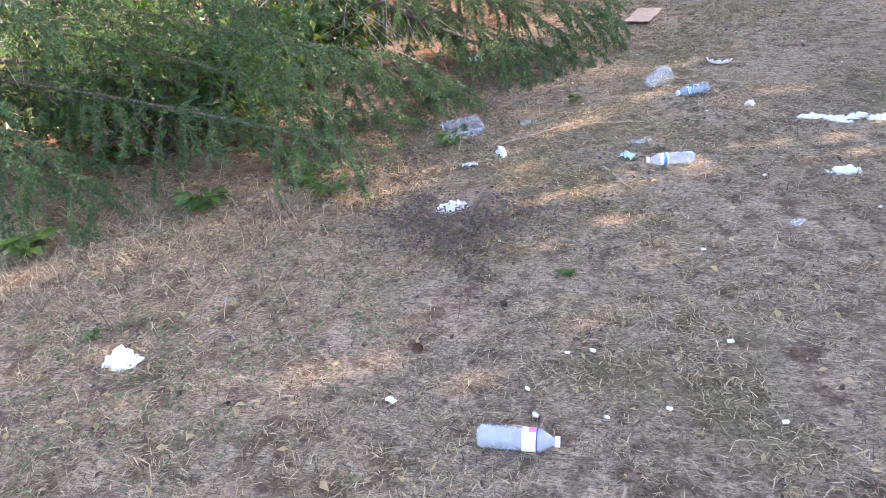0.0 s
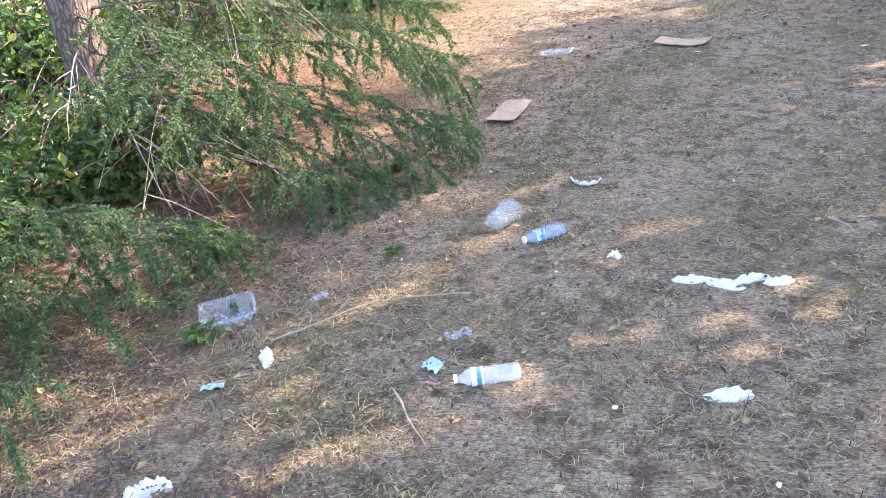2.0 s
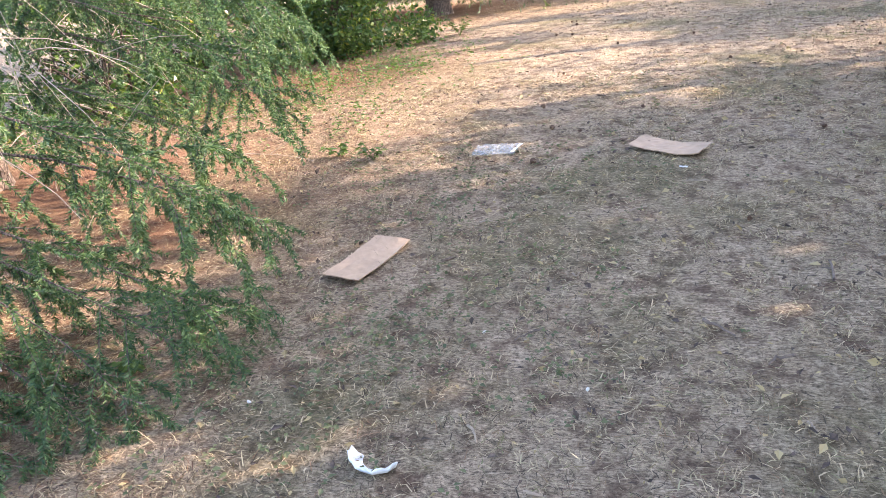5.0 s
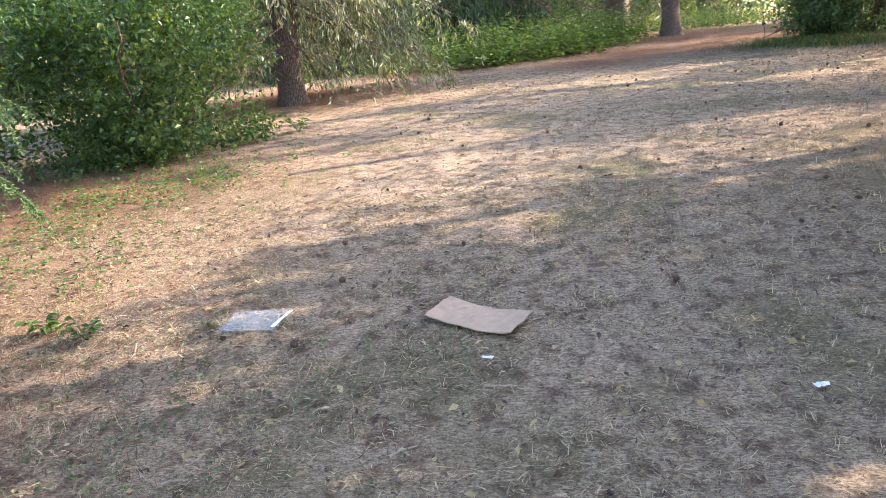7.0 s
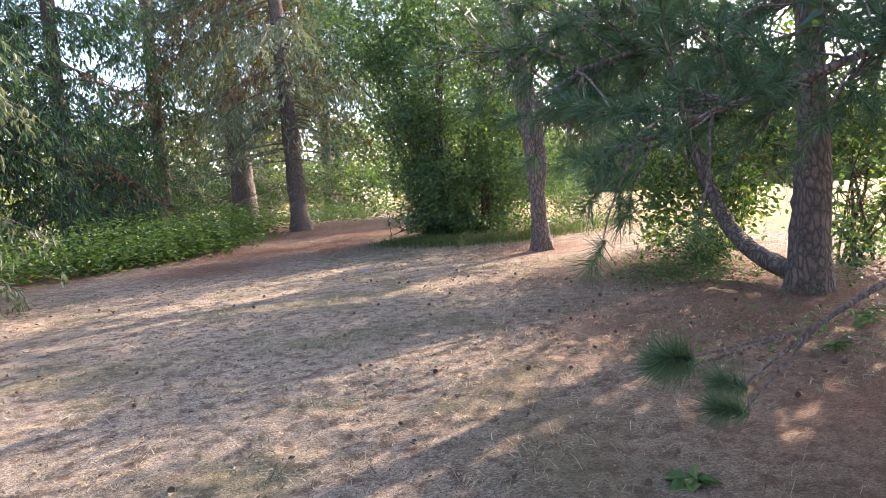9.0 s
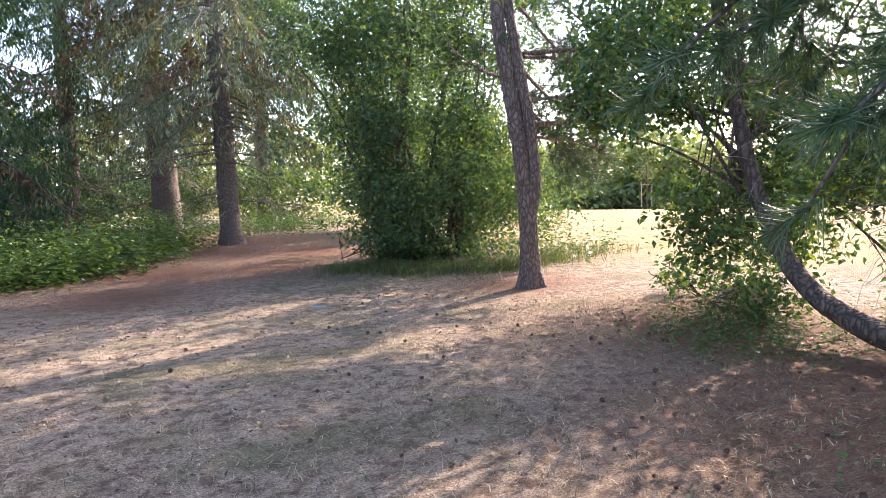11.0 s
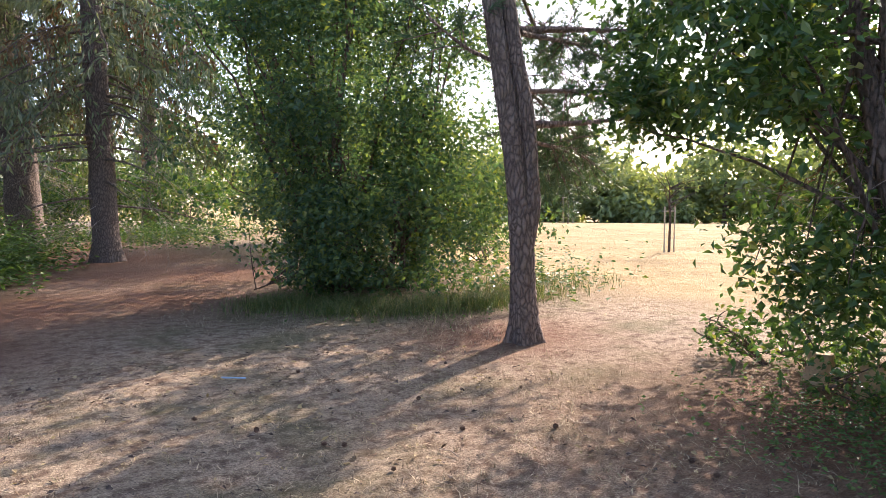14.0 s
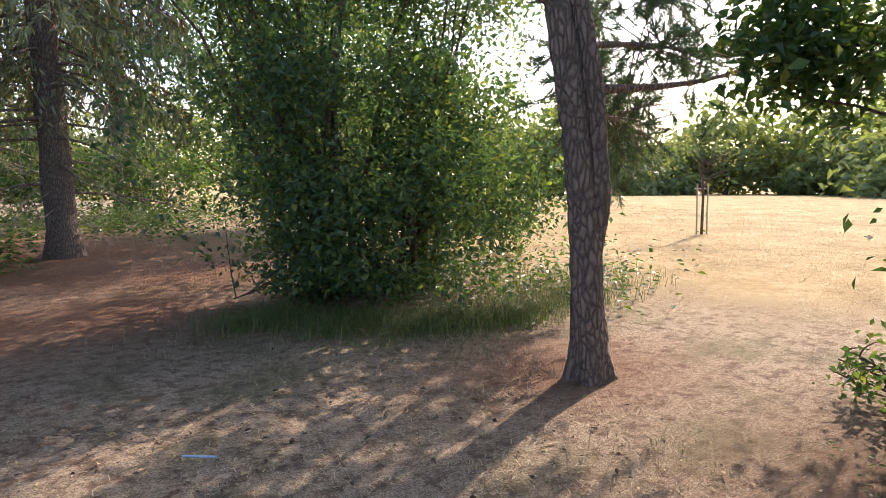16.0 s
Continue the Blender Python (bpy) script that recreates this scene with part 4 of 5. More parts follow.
# ---- pine with twin stem ----
def pine_main():
    rg = np.random.default_rng(61)
    x, y = 8.82, 16.2
    tree = thing("pine_tree", pose(x, y, float(gz(x, y)) - 0.06), "old pine with furrowed grey-brown bark and side branches", "tree")
    trunk_mesh(tree, smooth_line([(0, 0, 0), (-0.02, 0.02, 1.0), (-0.09, 0.08, 1.9), (-0.25, 0.12, 2.8), (-0.33, 0.2, 3.6), (-0.3, 0.3, 6.0), (-0.1, 0.3, 11.0)], 40),
               np.interp(np.linspace(0, 1, 40), [0, 0.1, 0.3, 0.6, 1], [0.15, 0.118, 0.1, 0.085, 0.03]), BARK_PINE, 28, 0.045, 0.6, rg=rg, rings=90)
    trunk_mesh(tree, [(0.03, -0.02, 0.95), (0.07, -0.02, 1.35), (0.06, 0.0, 1.75), (0.03, 0.03, 2.15), (-0.09, 0.06, 2.8), (-0.18, 0.15, 3.6), (0.0, 0.3, 5.0)], [0.05, 0.085, 0.07, 0.088, 0.07, 0.065, 0.04], BARK_PINE, 18, 0.04, 0.0,
               "second stem grown along the trunk", rg, "side_stem", 40)
    wood, green = Bag(), Bag()
    limbs = [[(0.1, 0.15, 2.15), (0.8, 0.2, 2.2), (1.6, 0.2, 2.3), (2.5, 0.25, 2.55)],
             [(0.05, 0.2, 3.05), (0.9, 0.3, 3.2), (1.9, 0.4, 3.3), (3.0, 0.6, 3.7)],
             [(0.0, 0.2, 2.5), (0.9, 1.0, 2.2), (1.9, 1.7, 1.9), (2.7, 2.2, 1.7)],
             [(0.0, 0.2, 2.9), (1.1, 1.3, 2.7), (2.2, 2.0, 2.5), (3.2, 2.6, 2.4)],
             [(0.0, 0.1, 2.0), (1.2, 0.8, 2.0), (2.4, 1.6, 2.0)],
             [(0.0, 0.1, 2.45), (1.2, 0.4, 2.6), (2.4, 0.75, 2.65)],
             [(0.0, 0.1, 3.0), (1.1, 0.5, 3.1), (2.1, 0.9, 3.25)],
             [(-0.1, 0.2, 2.7), (-0.5, 0.25, 2.8), (-0.9, 0.3, 3.05)],
             [(0.0, 0.25, 3.7), (1.2, 1.4, 3.6), (2.2, 2.2, 3.4), (3.2, 2.9, 3.3)],
             [(0.0, 0.25, 4.3), (1.0, -0.3, 4.6), (2.0, -0.6, 4.8), (3.0, -0.7, 5.2)],
             [(0.0, 0.25, 4.8), (-0.9, -0.5, 5.2), (-1.8, -1.0, 5.6)],
             [(0.0, 0.3, 4.4), (0.9, 1.4, 4.5), (1.8, 2.6, 4.6), (2.6, 3.4, 4.6)]]
    for k in range(20):
        a, z = rg.random() * 6.28, 4.2 + 6.1 * k / 20
        ln = 3.4 - 1.7 * k / 20
        limbs.append([(0, 0.3, z), (math.cos(a) * ln * 0.5, math.sin(a) * ln * 0.5 + 0.3, z + 0.12), (math.cos(a) * ln, math.sin(a) * ln + 0.3, z + 0.3)])
    for k, pts in enumerate(limbs):
        pine_limb(wood, green, smooth_line(pts, 12), 0.04 if k < 2 else 0.028, rg, (16, 40, 85, 85, 60, 60, 60, 8)[k] if k < 8 else (70 if k in (8, 11) else 46 if k < 22 else 24), 0.13, 0.007 if k < 12 else 0.014, 60, 0.55, (0.6, 0.35, 0.2, 0.2, 0.3, 0.3, 0.3, 0.5)[k] if k < 8 else 0.35)
    wood.mesh("branchwork", BARK_PINE, tree, kind="stuff")
    green.mesh("foliage", PINE, tree, kind="stuff")


pine_main()


def leafy_old_tree():
    rg = np.random.default_rng(71)
    x, y = 9.05, 11.4
    z = float(gz(x, y)) - 0.06
    tree = thing("broadleaf_tree", pose(x, y, z), "old dark-barked tree with a low curved side stem", "tree")
    trunk_mesh(tree, smooth_line([(0, 0, 0), (0.05, 0.0, 0.6), (0.16, 0.02, 1.5), (0.2, 0.1, 2.6), (0.3, 0.2, 3.6), (0.3, 0.2, 4.6)]), np.linspace(0.2, 0.05, 24), BARK_DARK, 24, 0.04, 0.4, rg=rg, rings=60)
    trunk_mesh(tree, smooth_line([(0.0, 0.1, 0.2), (0.05, 0.6, 0.3), (0.2, 1.15, 0.48), (0.28, 1.5, 0.85), (0.27, 1.73, 1.35), (0.22, 1.83, 1.8), (0.2, 2.0, 2.6), (0.1, 2.15, 3.6), (0.0, 2.25, 5.0)]),
               np.linspace(0.098, 0.048, 24), BARK_DARK, 16, 0.04, 0.0, "curved side stem", rg, "side_stem", 60)
    wood, green = Bag(), Bag()
    pts = np.concatenate([
        blob_points(420, (0.2, 2.8, 2.55), (0.8, 0.7, 0.5), rg, cut=0.4),
        blob_points(220, (-0.55, 2.2, 2.45), (0.7, 0.7, 0.6), rg, cut=0.4),
        blob_points(85, (-0.2, 1.95, 0.85), (0.45, 0.4, 0.5), rg, cut=0.4),
        blob_points(120, (0.7, 2.7, 1.05), (0.75, 0.5, 0.6), rg, cut=0.4),
        blob_points(400, (0.75, 4.5, 4.5), (2.4, 1.5, 1.0), rg, cut=0.6, fine=2.0),
        blob_points(270, (1.05, 2.1, 2.15), (0.7, 0.7, 0.7), rg, cut=0.4, fine=1.6),
        blob_points(200, (1.9, 2.6, 2.2), (0.7, 0.7, 0.8), rg, cut=0.4, fine=1.6),
        blob_points(280, (0.1, 2.45, 3.3), (1.1, 1.1, 0.6), rg, cut=0.4),
        blob_points(150, (0.0, 1.4, 3.8), (1.6, 1.6, 0.6), rg, cut=0.7, fine=2.0),
        blob_points(190, (0.2, -0.1, 3.4), (1.9, 1.8, 0.7), rg, cut=0.8, fine=2.0),
        blob_points(150, (1.7, 3.3, 3.2), (1.2, 1.1, 0.9), rg, cut=0.6, fine=2.0),
        blob_points(140, (1.7, 1.4, 3.2), (1.3, 1.4, 1.1), rg, cut=0.8, fine=2.0),
        blob_points(170, (2.6, 4.3, 3.9), (0.9, 0.9, 0.7), rg, cut=0.5, fine=2.0),
        blob_points(230, (1.0, 2.1, 1.3), (0.5, 0.6, 0.8), rg, cut=0.4),
        blob_points(120, (2.7, 4.1, 2.6), (0.9, 0.9, 0.4), rg, cut=0.4),
        blob_points(300, (1.0, -0.6, 2.6), (1.0, 1.0, 0.9), rg, cut=0.2),
        blob_points(260, (0.8, 0.9, 1.6), (0.6, 0.7, 0.8), rg, cut=0.3)])
    for _ in range(60):
        p = np.array([0.22, 0.12, 1.4 + 2.6 * rg.random()])
        t = pts[rg.integers(len(pts))]
        if t[1] > 1.4:
            p = np.array([0.22, 1.85, 1.3 + 2.6 * rg.random()])
        s = np.linspace(0, 1, 8)[:, None]
        tube(wood, p * (1 - s) + t * s + np.array([0, 0, 0.3]) * (s - s * s) + np.cumsum(rg.normal(size=(8, 3)), 0) * 0.03 * s, np.linspace(0.02, 0.004, 8), 5, 0.05, rg)
    dry, old = Bag(), Bag()
    for _ in range(16):
        p = np.array([0.2, 0.1 + 1.7 * (rg.random() < 0.4), 1.2 + 1.3 * rg.random()])
        d = np.array([-0.2 + 1.2 * rg.random(), 0.8 * rg.random() + 0.2, -0.15 + 0.3 * rg.random()])
        ln = 0.8 + 0.7 * rg.random()
        dead_twigs(dry, p, d, ln, rg, 9)
        q = p + unit(d) * ln * (0.4 + 0.6 * rg.random((14, 1))) + rg.normal(size=(14, 3)) * 0.1
        needles(old, np.repeat(q, 5, 0), rg.normal(size=(70, 3)) - [0, 0, 0.6], 0.12, 0.008, rg)
    dry.mesh("dead_twig_tangle", DRYTWIG, tree, "bare dead twigs on the dark stem", "stuff")
    old.mesh("dry_foliage", DRYFOL, tree, "rust-brown dried sprays on dead twigs", "stuff")
    leafy(green, pts, 9, 0.12, 0.075, rg)
    wood.mesh("branchwork", BARK_DARK, tree, kind="stuff")
    green.mesh("foliage", BROAD, tree, kind="stuff")


leafy_old_tree()
shrub(9.95, 13.95, [((0, 0, 0.25), (0.55, 0.6, 0.35), 0.5), ((-0.15, 0.7, 0.2), (0.25, 0.3, 0.25), 0.15), ((-0.5, -0.8, 0.15), (0.5, 0.6, 0.25), 0.35)], "low leafy shrub in sun beside the old tree", 72, 14, 0.055, 260, 8, BROAD, "low_shrub", 0.7, 0.07, 0.01)


# ---- pines beside the path, with boughs over it ----
def side_pine(x, y, height, label, seed, low=3.0, limbs=26, reach=3.0, extra=(), low_bough=None, crown=None):
    rg = np.random.default_rng(seed)
    tree = thing("pine_tree", pose(x, y, float(gz(x, y)) - 0.06), label, "tree")
    trunk_mesh(tree, [(0, 0, 0), (0.05, 0, height * 0.4), (0, 0.1, height)], [0.2, 0.15, 0.03], BARK_PINE, 18, rg=rg)
    wood, green = Bag(), Bag()
    lines = list(extra)
    for k in range(limbs):
        f = (k + rg.random()) / limbs
        a = rg.random() * 6.28
        z, ln = low + (height - low - 0.5) * f, reach * (1.0 - 0.55 * f) * (0.7 + 0.4 * rg.random())
        d = np.array([math.cos(a), math.sin(a), 0])
        lines.append([(0, 0, z), d * ln * 0.5 + [0, 0, z + 0.15], d * ln + [0, 0, z + 0.25]])
    for k, pts in enumerate(lines):
        near_by = k < len(extra)
        pine_limb(wood, green, smooth_line(pts, 12), 0.03, rg, 58 if near_by else 16, 0.14, 0.004 if near_by else 0.022, 110 if near_by else 26, 0.5 if near_by else 0.8, 0.35 if near_by else 0.15)
    if crown:
        c, r, n = crown
        leafy(green, blob_points(n, c, r, rg, lump=0.12, cut=0.45, fine=1.5), 7, 0.12, 0.22, rg)
    if low_bough:
        P = smooth_line(low_bough, 14)
        tube(wood, P, np.linspace(0.03, 0.008, 14), 7, 0.06, rg)
        for ex, ey, ez, dx, dy in ((5.52, 8.62, 1.18, -1, -0.1), (5.6, 8.75, 1.1, -0.8, 0.5), (6.08, 8.95, 0.78, -0.6, 0.3), (6.2, 9.1, 0.84, -0.4, 0.8)):
            e = np.array([ex - x, ey - y, ez - float(gz(x, y)) + 0.06])
            s = np.linspace(0, 1, 5)[:, None]
            tube(wood, P[-3] * (1 - s) + e * s, np.linspace(0.009, 0.005, 5), 5, 0, rg)
            pine_tuft(green, e - np.array([dx, dy, 0.1]) * 0.05, np.array([dx, dy, 0.15]), rg, 560, 0.16, 0.0034, 0.15)
    wood.mesh("branchwork", BARK_PINE, tree, kind="stuff")
    green.mesh("foliage", PINE, tree, kind="stuff")


side_pine(8.4, 8.4, 5.4, "pine with long-needled boughs reaching over the path", 81, 2.6, 14, 2.2,
          extra=[[(0, 0, 2.3), (-1.3, 0.3, 2.0), (-2.2, 0.4, 1.75), (-3.0, 0.4, 1.5)], [(0, 0, 2.5), (-1.1, 0.9, 2.4), (-2.2, 1.0, 2.1), (-2.9, 0.9, 1.9)], [(0, 0, 2.7), (-1.2, 0.9, 2.6), (-2.4, 1.4, 2.3), (-3.1, 1.4, 2.05)], [(0, 0, 2.4), (-0.7, 1.2, 2.3), (-1.4, 2.3, 2.1)]],
          low_bough=[(0, 0, 1.1), (-0.9, 0.5, 0.95), (-1.6, 0.55, 0.75), (-2.2, 0.45, 0.55)], crown=((0.6, 0.1, 3.0), (2.1, 2.2, 1.25), 560))
side_pine(9.4, 5.8, 7.2, "tree standing in sun beside the dry grass", 82, 1.3, 8, 2.5, crown=((0, -0.2, 3.9), (2.6, 2.3, 3.2), 930))
side_pine(9.2, 2.3, 7.6, "tree standing in sun beside the dry grass", 83, 1.3, 8, 2.5, crown=((0, 0, 4.0), (2.6, 2.4, 3.5), 1000))
side_pine(9.8, -1.5, 5.5, "tree standing in sun beside the dry grass", 85, 1.3, 8, 2.5, crown=((0, 0, 2.9), (2.6, 2.4, 2.2), 700))
side_pine(13.6, 11.6, 10.0, "tree at the edge of the sunny field", 84, 2.0, 8, 2.0, crown=((0, 0, 4.0), (2.0, 1.7, 1.9), 280))

# ---- far trees ----
def far_tree(x, y, h, w, seed, label="broad green tree on the far side of the field"):
    rg = np.random.default_rng(seed)
    ob = thing("far_tree", pose(x, y, float(gz(x, y)) - 0.1), label, "tree", "far tree line")
    trunk_mesh(ob, [(0, 0, 0), (0.1, 0, h * 0.4), (0, 0, h * 0.8)], [0.16, 0.12, 0.03], BARK_DARK, 8, rg=rg, rings=10)
    green = Bag()
    pts = np.concatenate([blob_points(330, (0, 0, h * 0.55), (w, w, h * 0.45), rg, cut=-0.6)] +
                         [blob_points(130, (w * 0.7 * rg.normal(), w * 0.7 * rg.normal(), h * 0.25), (w * 0.8, w * 0.8, h * 0.25), rg, cut=-0.6) for _ in range(2)])
    pts[:, 2] = np.maximum(pts[:, 2], 0.1 + 0.3 * rg.random(len(pts)))
    leafy(green, pts, 6, 0.35, 0.55, rg)
    green.mesh("foliage", HAZEDLEAF, ob, kind="stuff")


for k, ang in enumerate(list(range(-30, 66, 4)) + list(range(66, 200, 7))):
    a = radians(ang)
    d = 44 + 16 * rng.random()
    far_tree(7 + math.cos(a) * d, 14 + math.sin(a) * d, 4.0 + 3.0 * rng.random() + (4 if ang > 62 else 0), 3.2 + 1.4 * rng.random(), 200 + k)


# ---- young trees with stakes ----
def sapling(x, y, h, seed, gap, tall):
    rg = np.random.default_rng(seed)
    z = float(gz(x, y))
    ob = thing("young_tree", pose(x, y, z), "young staked tree standing in dry grass", "tree", "young trees")
    wood = Bag()
    tube(wood, [(0, 0, -0.05), (0.02, 0, h * 0.5), (0, 0.03, h)], [0.03, 0.025, 0.012], 7)
    for _ in range(16):
        zz = h * (0.5 + 0.5 * rg.random())
        tube(wood, arc((0, 0, zz), rg.normal(size=3) * [1, 1, 0.3] + [0, 0, 0.9], 0.7, 0, 5, 0.02, rg), np.linspace(0.012, 0.004, 5), 4)
    wood.mesh("trunk", BARK_DARK, ob)
    green = Bag()
    leafy(green, blob_points(60, (0, 0, h * 0.9), (0.5, 0.5, 0.5), rg), 5, 0.1, 0.06, rg)
    green.mesh("foliage", HAZEDLEAF, ob, kind="stuff")
    st = thing("stake_frame", pose(x, y, z), "pale wooden stakes beside a young tree", "stake", "tree stakes")
    for sx in (-gap, gap):
        b = Bag()
        tube(b, [(sx, 0.0, -0.1), (sx * 1.06, 0.0, tall)], [0.017, 0.016], 8)
        b.mesh("stake", STAKE, st)
    b = Bag()
    tube(b, [(-gap - 0.05, 0.03, tall * 0.9), (gap + 0.05, 0.03, tall * 0.9)], [0.015, 0.015], 6)
    b.mesh("crossbar", STAKE, st)


STAKE = plain_mat("pale_wood", (0.5, 0.42, 0.32), 0.8, 0.2, 15)
sapling(17.2, 21.3, 1.5, 301, 0.16, 1.0)
sapling(26.8, 34.7, 2.0, 302, 0.3, 1.3)


# ---- litter on the grass ----
def clear_plastic(name, tint, body=0.35, rough=0.12):
    """Thin clear plastic: mostly see-through, with a milky gloss."""
    m, t, b = shader(name)
    n = noisetex(t, 40.0, 4.0)
    t.links.new(ramp(t, n, [(0.3, tuple(v * 0.85 for v in tint)), (0.7, tint)]), b.inputs["Base Color"])
    b.inputs["Roughness"].default_value = rough
    bump(t, b, n, 0.4, 0.004)
    tr = t.nodes.new("ShaderNodeBsdfTransparent")
    tr.inputs[0].default_value = (*(0.97 * v / max(tint) for v in tint), 1)
    mx = t.nodes.new("ShaderNodeMixShader")
    mx.inputs[0].default_value = body
    t.links.new(tr.outputs[0], mx.inputs[1])
    t.links.new(b.outputs[0], mx.inputs[2])
    t.links.new(mx.outputs[0], t.nodes["Material Output"].inputs[0])
    return m


CARD = plain_mat("brown_cardboard", (0.42, 0.30, 0.205), 0.85, 0.12, 25)
BOTTLE = clear_plastic("clear_bottle_plastic", (0.82, 0.88, 0.95), 0.3)
FILM = clear_plastic("clear_film", (0.85, 0.87, 0.88), 0.17, 0.08)
TRAYP = clear_plastic("clear_tray_plastic", (0.80, 0.82, 0.86), 0.17, 0.15)
PAPER = plain_mat("white_tissue", (0.74, 0.755, 0.77), 0.9, 0.1, 45)
LABEL = plain_mat("white_label", (0.80, 0.82, 0.86), 0.5, 0.05, 60)
PINK = plain_mat("pink_print", (0.75, 0.18, 0.32), 0.5)
NAVY = plain_mat("dark_blue_print", (0.03, 0.05, 0.16), 0.5)
BLUE = plain_mat("blue_plastic", (0.08, 0.25, 0.62), 0.4)
PALEBLUE = plain_mat("pale_blue_plastic", (0.35, 0.52, 0.72), 0.35)
CAPW = plain_mat("white_cap_plastic", (0.75, 0.79, 0.85), 0.4, 0.05)
CONE = plain_mat("pine_cone_scale", (0.13, 0.075, 0.05), 0.85, 0.4, 120)
STICK = plain_mat("fallen_stick", (0.16, 0.12, 0.095), 0.9, 0.4, 60)
STICKP = plain_mat("pale_bare_stick", (0.33, 0.26, 0.195), 0.85, 0.25, 60)
CHIP = plain_mat("white_stone_chip", (0.70, 0.67, 0.62), 0.8, 0.15, 80)
CUT = plain_mat("cut_wood", (0.50, 0.34, 0.20), 0.85, 0.2, 40)


def rest(x, y, up=0.0, turn=0.0, tip=0.0):
    """A pose on the ground, tilted with the slope."""
    e = 0.1
    n = Vector((-(gz(x + e, y) - gz(x - e, y)) / (2 * e), -(gz(x, y + e) - gz(x, y - e)) / (2 * e), 1)).normalized()
    q = Vector((0, 0, 1)).rotation_difference(n)
    return Matrix.Translation((x, y, float(gz(x, y)) + up)) @ q.to_matrix().to_4x4() @ pose(0, 0, 0, tip, 0, turn)


def lathe(profile, sides=24, squash=1.0, crumple=0.0, seed=0, cap_ends=True):
    """A round body along +x from (place, radius) pairs."""
    rg = np.random.default_rng(seed)
    bm = bmesh.new()
    rings = []
    for px, r in profile:
        ring = []
        for k in range(sides):
            a = 2 * math.pi * k / sides
            rr = r * (1 + crumple * rg.normal())
            ring.append(bm.verts.new((px + crumple * 0.02 * rg.normal(), rr * math.cos(a), rr * math.sin(a) * squash)))
        rings.append(ring)
    for a, b in zip(rings, rings[1:]):
        for k in range(sides):
            bm.faces.new((a[k], a[(k + 1) % sides], b[(k + 1) % sides], b[k]))
    if cap_ends:
        bm.faces.new(rings[0][::-1])
        bm.faces.new(rings[-1])
    bmesh.ops.recalc_face_normals(bm, faces=bm.faces)
    return bm


def bottle(x, y, turn, label, band, length=0.225, r=0.033, crumple=0.0, squash=1.0, seed=0, roll=0.0):
    """A plastic bottle lying on its side, its foot at -x."""
    ob = thing("plastic_bottle", rest(x, y, r * squash + 0.006, turn, roll), label, "bottle", "plastic bottles")
    L = length
    prof = [(-L / 2, r * 0.55), (-L / 2 + 0.004, r * 0.9), (-L / 2 + 0.012, r)]
    for k in range(5):
        q = -L / 2 + 0.02 + k * 0.018
        prof += [(q, r), (q + 0.006, r * 0.93), (q + 0.012, r)]
    prof += [(0.01, r * 0.97), (0.052, r * 0.97), (0.056, r), (0.066, r * 0.95), (0.082, r * 0.62), (0.092, r * 0.42), (0.1, r * 0.40)]
    part("body", lathe(prof, 24, squash, crumple, seed), BOTTLE, ob, "clear ribbed plastic", True)
    part("label_band", lathe([(0.012, r * 1.0), (0.05, r * 1.0)], 24, squash, crumple, seed + 1, False), band[0], ob, "printed paper label", True)
    part("label_edge", lathe([(0.0505, r * 1.012), (0.054, r * 1.012)], 24, squash, crumple, seed + 1, False), band[1], ob, "", True)
    part("label_print", lathe([(0.02, r * 1.012), (0.036, r * 1.012)], 24, squash, crumple, seed + 1, False) if band[2] is BLUE else arc_patch(0.03, 0.05, r * 1.02, 50, 100), band[2], ob, "coloured print", True)
    part("cap", lathe([(0.1, r * 0.45), (0.113, r * 0.45)], 18), CAPW, ob, "pale screw cap", False)
    return ob


def arc_patch(x0, x1, r, a0, a1):
    bm = bmesh.new()
    rows = [[bm.verts.new((px, r * math.cos(radians(a)), r * math.sin(radians(a)))) for a in np.linspace(a0, a1, 8)] for px in (x0, x1)]
    for k in range(7):
        bm.faces.new((rows[0][k], rows[1][k], rows[1][k + 1], rows[0][k + 1]))
    return bm


def crumple_blob(w, d, h, seed, sharp=1.0, sub=3):
    """A creased, flattened lump."""
    bm = bmesh.new()
    bmesh.ops.create_icosphere(bm, subdivisions=sub, radius=1.0)
    off = Vector((seed * 3.7, seed * 1.3, seed * 2.1))
    for v in bm.verts:
        p = v.co.copy()
        n = noise.noise(p * 1.3 + off) * 0.5 + abs(noise.noise(p * 2.6 + off)) * 0.55 * sharp - 0.2 + 0.25 * noise.noise(p * 6 + off)
        q = p * (1 + 0.75 * n)
        v.co = Vector((q.x * w / 2, q.y * d / 2, max(-0.25, q.z) * h / 1.3))
    return bm


